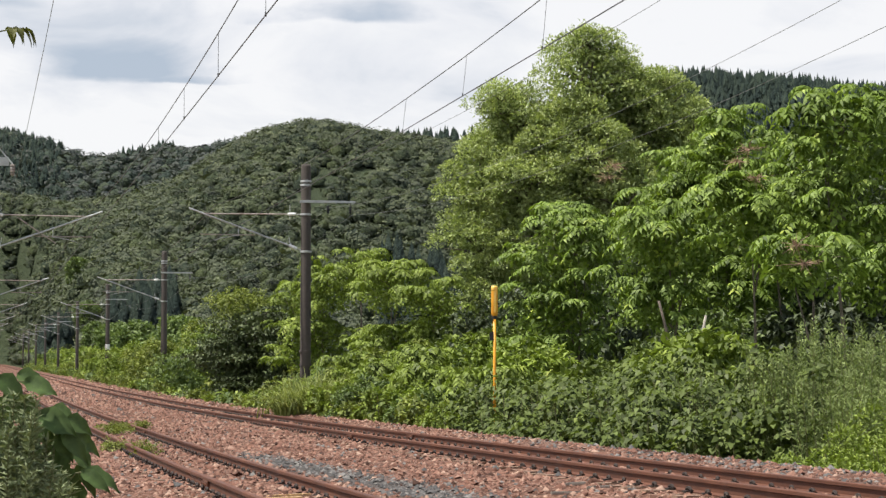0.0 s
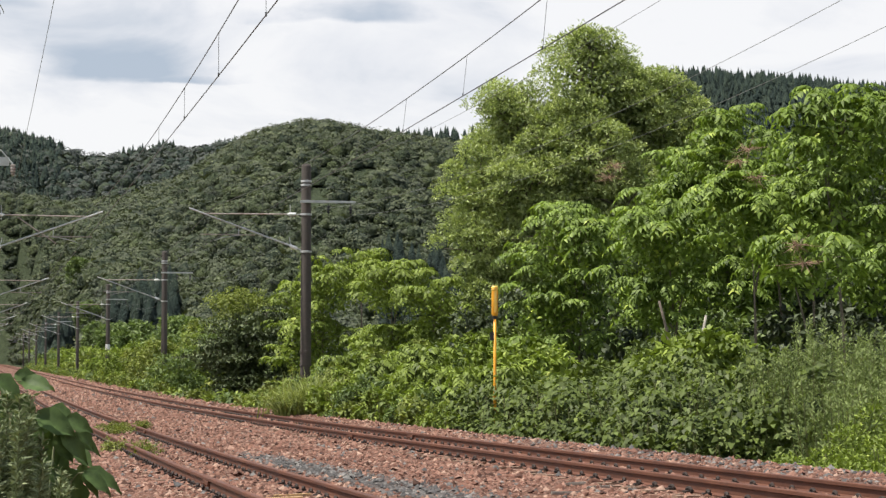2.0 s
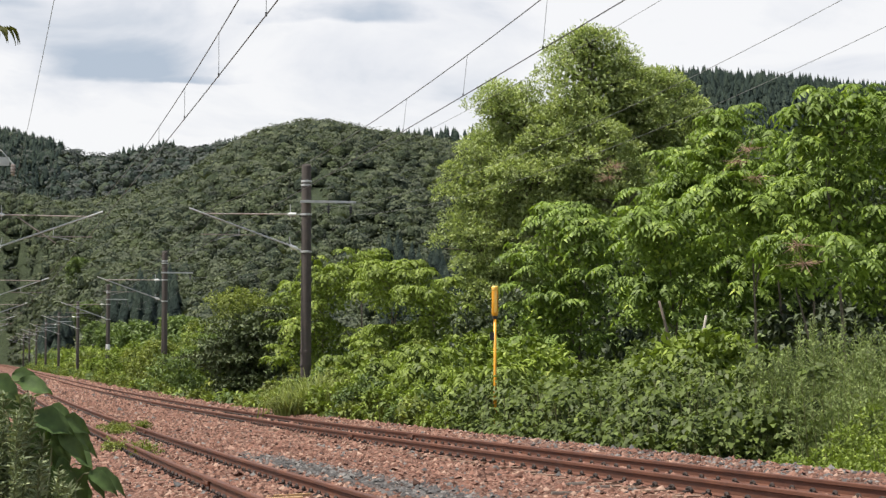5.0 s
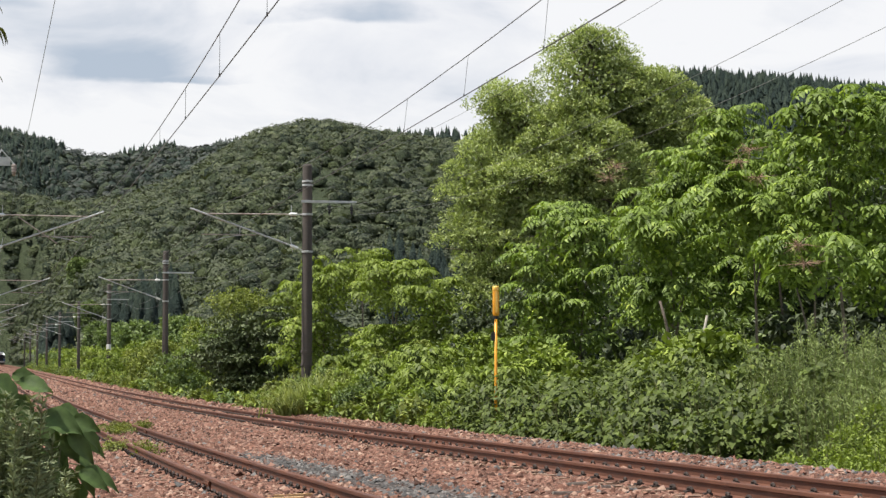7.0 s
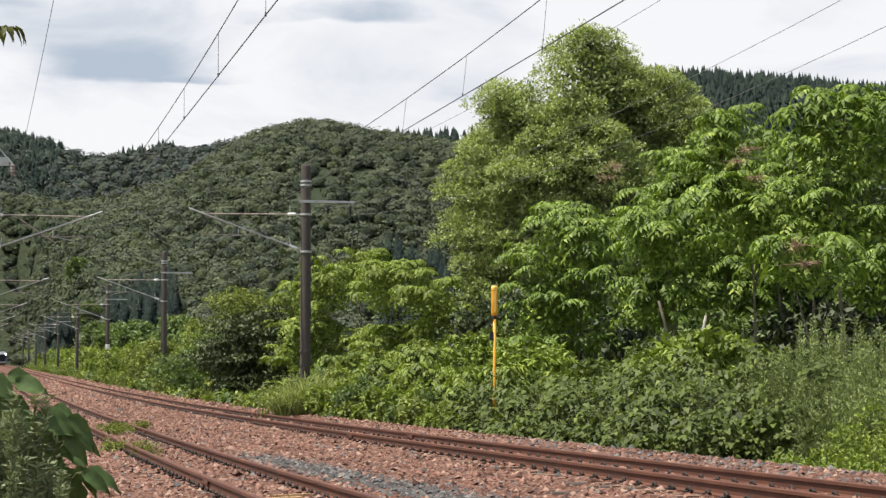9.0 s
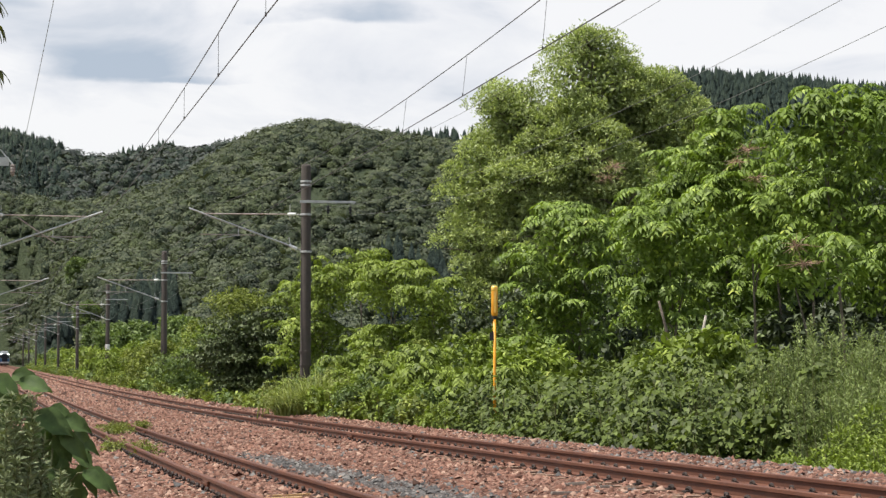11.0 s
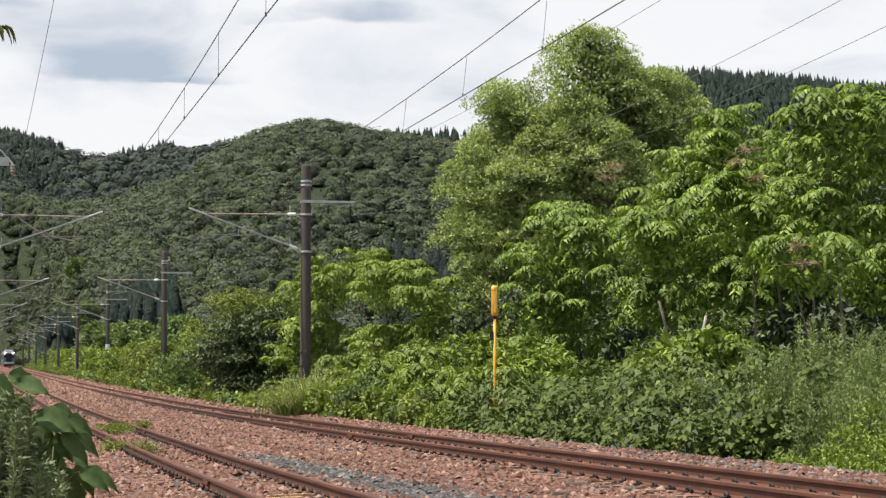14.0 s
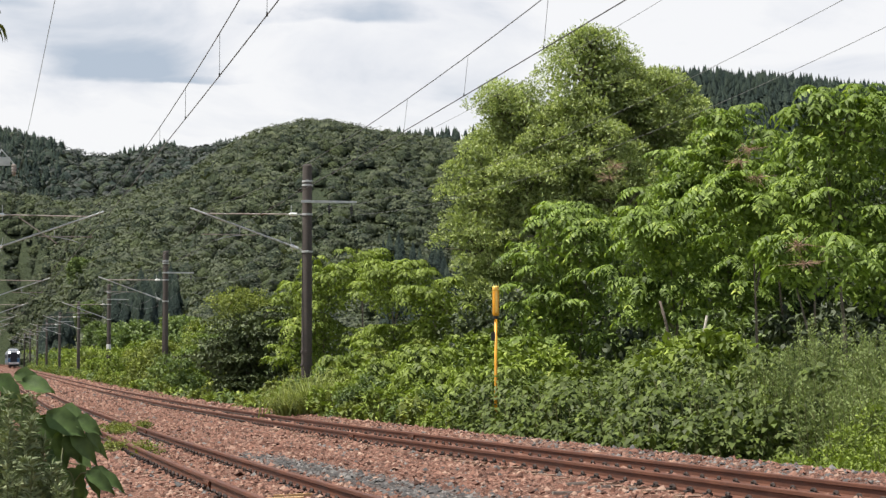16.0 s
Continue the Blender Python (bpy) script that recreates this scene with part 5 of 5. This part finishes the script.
def woods():
    n = 3700
    y = 430 + 470 * rng.random(n) ** 0.9
    u = rng.uniform(-0.235, 0.012, n)
    y = np.concatenate([y, 440 + 470 * rng.random(400) ** 0.7])
    off = rng.uniform(10, 55, 400)
    u = np.concatenate([u, tilt_x(y[n:], off) / y[n:]])
    y3 = 690 + 250 * rng.random(200)
    y, u = np.concatenate([y, y3]), np.concatenate([u, rng.uniform(-0.224, -0.18, 200)])
    clear = np.abs(offset(u * y, y)) > 7
    y, u = y[clear], u[clear]
    forest_crowns("hill_forest", "dense broadleaf forest covering the rounded hill", u * y, y, rng.uniform(2.6, 4.9, len(y)), "canopy", "forest", 0.85, 8, 72)
    n = 130
    y = 500 + 90 * rng.random(n)
    u = rng.uniform(-0.03, 0.012, n)
    conifers("hill_conifers", "dark cedars low on the hillside", u * y, y, rng.uniform(7, 11, n))
    n = 60
    y = 880 + 40 * rng.random(n)
    u = rng.uniform(-0.022, 0.03, n)
    conifers("hilltop_cedars", "row of dark cedars along the hill's crest", u * y, y, rng.uniform(6, 10, n))
    n = 1100
    y = 1120 + 640 * rng.random(n)
    u = rng.uniform(-0.235, -0.05, n)
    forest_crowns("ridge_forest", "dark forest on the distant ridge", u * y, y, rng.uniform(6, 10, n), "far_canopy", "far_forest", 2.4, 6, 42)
    conifers("ridge_conifers", "dark cedar plantation with a spiky skyline on the distant ridge", *cedar_stand(2600, 0.085, 0.23, 1120, 1780, 10, 18))
    for lo, hi, y0, y1, n in ((-0.235, -0.178, 1300, 1780, 800), (-0.152, -0.126, 1560, 1780, 170), (-0.109, -0.094, 1600, 1780, 90), (-0.195, -0.10, 1120, 1280, 420), (-0.06, 0.06, 1120, 1780, 500)):
        conifers("ridge_cedars", "dark cedar stand on the distant ridge", *cedar_stand(n, lo, hi, y0, y1, 8, 14))
    n = 120
    y = 490 + 70 * rng.random(n)
    u = np.concatenate([rng.uniform(-0.187, -0.172, n // 2), rng.uniform(-0.155, -0.125, n - n // 2)])
    conifers("valley_cedars", "dark cedar grove at the foot of the hill", u * y, y, rng.uniform(9, 14, n))


def cedar_stand(n, lo, hi, y0, y1, h0, h1):
    y = y0 + (y1 - y0) * rng.random(n) ** 0.8
    return rng.uniform(lo, hi, n) * y, y, rng.uniform(h0, h1, n)


woods()


# ---- timber lying by the tracks ----
def loose_timber(y, off, a, length, width, turn, mat, label, name, cat):
    x = float(tilt_x(y, off, a))
    o = float(offset(np.array(x), np.array(y)))
    z = float(ballast_height(np.array(y), np.array(o)))
    root = thing(name, label, cat, pose(x, y, z + 0.025, random.gauss(0, 2), random.gauss(0, 2), YAW + turn), "loose timber")
    part("board" if width > 0.05 else "stick", mesh("board", *block(0, 0, 0, length, width, 0.035, 0.008), M[mat]), root)


for y, off, ln, w, turn in ((22.0, -0.2, 0.85, 0.1, 3), (22.5, 0.05, 0.6, 0.07, -4), (23.2, -0.25, 0.8, 0.09, 2), (24.0, 0.1, 0.5, 0.08, 6), (21.6, 0.1, 0.5, 0.06, -6)):
    loose_timber(y, off, NEAR_A, ln, w, turn, "timber", "pale weathered sleeper board between the rails", "sleeper_board", "board")
for y, off, ln, turn in ((23.6, -1.6, 0.42, 25), (23.9, -1.15, 0.34, 14), (24.8, -1.2, 0.3, -10)):
    loose_timber(y, off, FAR_A, ln, 0.03, turn, "pale_bark", "pale dry branch lying on the ballast", "dry_branch", "branch")


# ---- plant beside the camera ----
def big_leaf(length, width, bend=0.5):
    """A broad pointed leaf with a midrib fold and wavy rim, growing along +x from its stalk."""
    prof = [(0.0, 0.0), (0.06, 0.55), (0.2, 0.95), (0.38, 1.0), (0.58, 0.8), (0.78, 0.45), (0.92, 0.16), (1.0, 0.0)]
    verts, faces = [], []
    for i, (t, w) in enumerate(prof):
        z = -bend * length * t * t
        x = length * (t - 0.25 * bend * t * t)
        wob = 0.035 * math.sin(i * 2.1 + bend * 9) * length
        w *= 1 + 0.07 * (-1) ** i
        for s in (-1, -0.5, 0, 0.5, 1):
            verts.append((x - abs(s) * 0.05 * length * (t < 0.15), s * w * width / 2, z + abs(s) * 0.14 * width + wob * abs(s)))
    for i in range(len(prof) - 1):
        for k in range(4):
            faces.append((i * 5 + k, i * 5 + k + 1, (i + 1) * 5 + k + 1, (i + 1) * 5 + k))
    return verts, faces


LEAVES = [mesh("leaf", *big_leaf(1.0, 0.60, b), M["near_leaf"], True) for b in (0.12, 0.25, 0.45)]
SLIM = [mesh("leaf", *big_leaf(1.0, 0.44, b), M["near_leaf"], True) for b in (0.3, 0.5)]
NEAR_PARTS = []
NEAR_PLANTS = []
NEAR_Z = -0.52


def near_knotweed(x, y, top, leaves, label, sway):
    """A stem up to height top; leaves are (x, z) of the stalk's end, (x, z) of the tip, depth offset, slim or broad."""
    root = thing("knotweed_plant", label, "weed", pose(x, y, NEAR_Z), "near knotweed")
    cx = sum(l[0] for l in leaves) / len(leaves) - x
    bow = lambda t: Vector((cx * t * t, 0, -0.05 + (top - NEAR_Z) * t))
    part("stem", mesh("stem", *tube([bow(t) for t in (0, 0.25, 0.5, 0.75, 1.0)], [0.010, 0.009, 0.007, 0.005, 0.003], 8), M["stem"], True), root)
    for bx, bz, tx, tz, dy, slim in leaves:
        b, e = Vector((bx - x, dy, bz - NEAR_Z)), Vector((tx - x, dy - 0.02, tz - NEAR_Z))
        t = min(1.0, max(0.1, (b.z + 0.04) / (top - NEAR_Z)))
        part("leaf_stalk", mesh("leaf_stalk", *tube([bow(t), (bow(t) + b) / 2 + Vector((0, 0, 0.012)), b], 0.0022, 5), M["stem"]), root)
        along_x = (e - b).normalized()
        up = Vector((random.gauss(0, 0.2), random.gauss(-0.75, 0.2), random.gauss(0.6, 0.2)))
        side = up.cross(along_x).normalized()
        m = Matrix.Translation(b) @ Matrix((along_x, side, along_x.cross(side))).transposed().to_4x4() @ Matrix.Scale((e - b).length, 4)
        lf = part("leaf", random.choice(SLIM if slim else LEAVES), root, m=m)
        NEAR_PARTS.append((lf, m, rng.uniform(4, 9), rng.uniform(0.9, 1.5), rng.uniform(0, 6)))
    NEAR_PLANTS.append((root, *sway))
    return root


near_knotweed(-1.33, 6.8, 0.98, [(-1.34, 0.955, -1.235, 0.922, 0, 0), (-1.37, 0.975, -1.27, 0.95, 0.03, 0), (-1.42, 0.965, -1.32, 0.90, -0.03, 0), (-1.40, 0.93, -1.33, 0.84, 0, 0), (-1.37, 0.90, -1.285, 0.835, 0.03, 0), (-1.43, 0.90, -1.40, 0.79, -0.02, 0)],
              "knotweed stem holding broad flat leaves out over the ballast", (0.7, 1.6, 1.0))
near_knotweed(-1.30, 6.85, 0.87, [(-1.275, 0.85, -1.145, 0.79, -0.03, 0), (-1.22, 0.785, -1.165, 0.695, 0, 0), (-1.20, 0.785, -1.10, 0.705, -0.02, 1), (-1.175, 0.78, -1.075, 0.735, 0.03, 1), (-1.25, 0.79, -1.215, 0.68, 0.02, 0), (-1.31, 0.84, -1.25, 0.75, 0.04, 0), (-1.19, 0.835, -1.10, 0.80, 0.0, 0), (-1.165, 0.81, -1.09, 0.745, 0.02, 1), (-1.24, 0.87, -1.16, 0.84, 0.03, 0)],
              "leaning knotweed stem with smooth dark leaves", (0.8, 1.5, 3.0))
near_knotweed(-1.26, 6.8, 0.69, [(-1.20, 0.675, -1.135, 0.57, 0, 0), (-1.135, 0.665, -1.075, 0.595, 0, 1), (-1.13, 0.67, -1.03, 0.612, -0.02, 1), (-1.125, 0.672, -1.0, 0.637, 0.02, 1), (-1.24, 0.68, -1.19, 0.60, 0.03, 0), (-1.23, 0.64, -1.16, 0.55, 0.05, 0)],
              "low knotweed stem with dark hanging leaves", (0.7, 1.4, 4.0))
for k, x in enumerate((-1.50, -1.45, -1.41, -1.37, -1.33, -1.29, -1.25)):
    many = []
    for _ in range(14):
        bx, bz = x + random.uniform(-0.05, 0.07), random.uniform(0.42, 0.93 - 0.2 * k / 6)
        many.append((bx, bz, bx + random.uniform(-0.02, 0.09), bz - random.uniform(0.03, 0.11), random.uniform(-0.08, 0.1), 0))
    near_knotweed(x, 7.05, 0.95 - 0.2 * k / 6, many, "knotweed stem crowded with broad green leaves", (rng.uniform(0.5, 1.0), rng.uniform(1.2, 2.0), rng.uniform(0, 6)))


def hanging_branch():
    """A leafy twig reaching in from a sapling, its leaflets arching over and hanging."""
    x, y = -1.66, 7.0
    root = thing("overhanging_sapling", "sapling twig with drooping olive green leaflets", "sapling", pose(x, y, NEAR_Z))
    part("trunk", mesh("trunk", *tube([(0, 0, 0), (0.02, 0.02, 1.4), (0.0, 0, 2.9)], [0.014, 0.011, 0.005], 8), M["bark"], True), root)
    for bz, reach, n in ((2.632, 0.215, 7), (2.72, 0.155, 6), (2.49, 0.145, 5)):
        twig = [(0.0, 0, bz - 0.10), (reach * 0.5, 0, bz - 0.01), (reach * 0.85, 0, bz + 0.005), (reach, 0, bz - 0.004)]
        spray = part("twig", mesh("twig", *tube(twig, [0.004, 0.003, 0.002, 0.0015], 6), M["stem"]), root)
        for i in range(n):
            t = i / (n - 1)
            p = Vector((reach * (0.72 + 0.28 * t), random.gauss(0, 0.008), bz + 0.004))
            size = random.uniform(0.055, 0.07)
            m = Matrix.Translation(p) @ Matrix.Rotation(radians(random.choice((-1, 1)) * (1 - t) * 70 + random.gauss(0, 12)), 4, "Z") @ Matrix.Rotation(radians(random.uniform(-5, 18)), 4, "Y") @ Matrix.Scale(size, 4)
            part("leaflet", HANGING, spray, m=m)
        NEAR_PLANTS.append((spray, 1.3, rng.uniform(1.1, 1.5), rng.uniform(0, 6)))


HANGING = mesh("leaflet", *big_leaf(1.0, 0.60, 0.85), M["sumac"], True)
hanging_branch()


def near_mugwort(x, y, h, n):
    root = thing("mugwort_plant", "soft grey-green mugwort stalks close to the camera", "weed", pose(x, y, -0.52), "near mugwort")
    rods, C = [], []
    for _ in range(n):
        q = np.clip(rng.normal(size=2), -1.3, 1.3) * 0.04
        hh = h * rng.uniform(0.75, 1.05)
        tip = q * 1.8 + rng.normal(size=2) * 0.04
        rods.append(tube([(q[0], q[1], 0), ((q[0] + tip[0]) / 2, (q[1] + tip[1]) / 2, hh * 0.5), (tip[0], tip[1], hh)], [0.004, 0.003, 0.0015], 5))
        for t in np.linspace(0.62, 1.0, 34):
            C.append((q[0] + (tip[0] - q[0]) * t, q[1] + (tip[1] - q[1]) * t, hh * t))
    C = np.array(C)
    D = rand_dirs(len(C) * 12)
    P = np.repeat(C, 12, 0)
    D = unit(D * np.array([1, 1, 0.3]) + np.array([0, 0, 0.6]))
    s = rng.uniform(0.5, 1.2, len(P))
    for rod in rods:
        part("stalk", mesh("stalk", *rod, M["stem"]), root)
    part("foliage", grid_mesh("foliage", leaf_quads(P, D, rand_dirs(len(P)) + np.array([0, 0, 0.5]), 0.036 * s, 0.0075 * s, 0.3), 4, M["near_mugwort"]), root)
    return root


for x, y, h in [(-1.38, 6.5, 1.40), (-1.33, 6.4, 1.33), (-1.29, 6.5, 1.22), (-1.35, 6.6, 1.38), (-1.26, 6.45, 1.2), (-1.22, 6.5, 1.08), (-1.24, 6.4, 1.14), (-1.30, 6.4, 1.26), (-1.37, 6.4, 1.30)]:
    NEAR_PLANTS.append((near_mugwort(x, y, h, 16), rng.uniform(0.8, 1.5), rng.uniform(1.0, 1.6), rng.uniform(0, 6)))


# ---- motion ----
def gust(t, period, phase):
    """Uneven wind: two beats and a slow swell."""
    w = 2 * math.pi / period
    return (math.sin(w * t + phase) + 0.5 * math.sin(2.3 * w * t + 1.7 * phase)) * (0.65 + 0.35 * math.sin(0.7 * t + phase))


def train_place(y):
    x = float(tilt_x(y, 0))
    slope = math.degrees(math.atan((float(level(y + 10)) - float(level(y - 10))) / 20))
    turn = math.degrees(math.atan(float(bend(y + 10) - bend(y - 10)) / 20))
    return pose(x, y, float(level(y)), slope, 0, YAW + turn)


def motions():
    times = [k * 0.25 for k in range(65)]
    for cr, amp, period, phase in PLANTS:
        base = cr.matrix_basis.copy()
        walk(cr, [(t, base @ pose(0, 0, 0, 0.5 * amp * gust(t, period * 1.2, phase + 1), amp * gust(t, period, phase), 0)) for t in times])
    for ob, amp, period, phase in NEAR_PLANTS:
        base = ob.matrix_basis.copy()
        walk(ob, [(t, base @ pose(0, 0, 0, 0.6 * amp * gust(t, period * 1.3, phase + 2), amp * gust(t, period, phase), 0)) for t in times])
    for lf, base, amp, period, phase in NEAR_PARTS:
        walk(lf, [(t, base @ pose(0, 0, 0, 0.7 * amp * gust(t, period * 0.8, phase + 1), amp * gust(t, period, phase), 0)) for t in times])
    for k, car in enumerate(TRAIN):
        walk(car, [(t, train_place(float(TRAIN_Y(t)) + 20.0 * k)) for t in (0, 2, 4, 6, 8, 10, 12, 14, 16)])


def TRAIN_Y(t):
    return 482 + 27.0 * (16 - t)


motions()
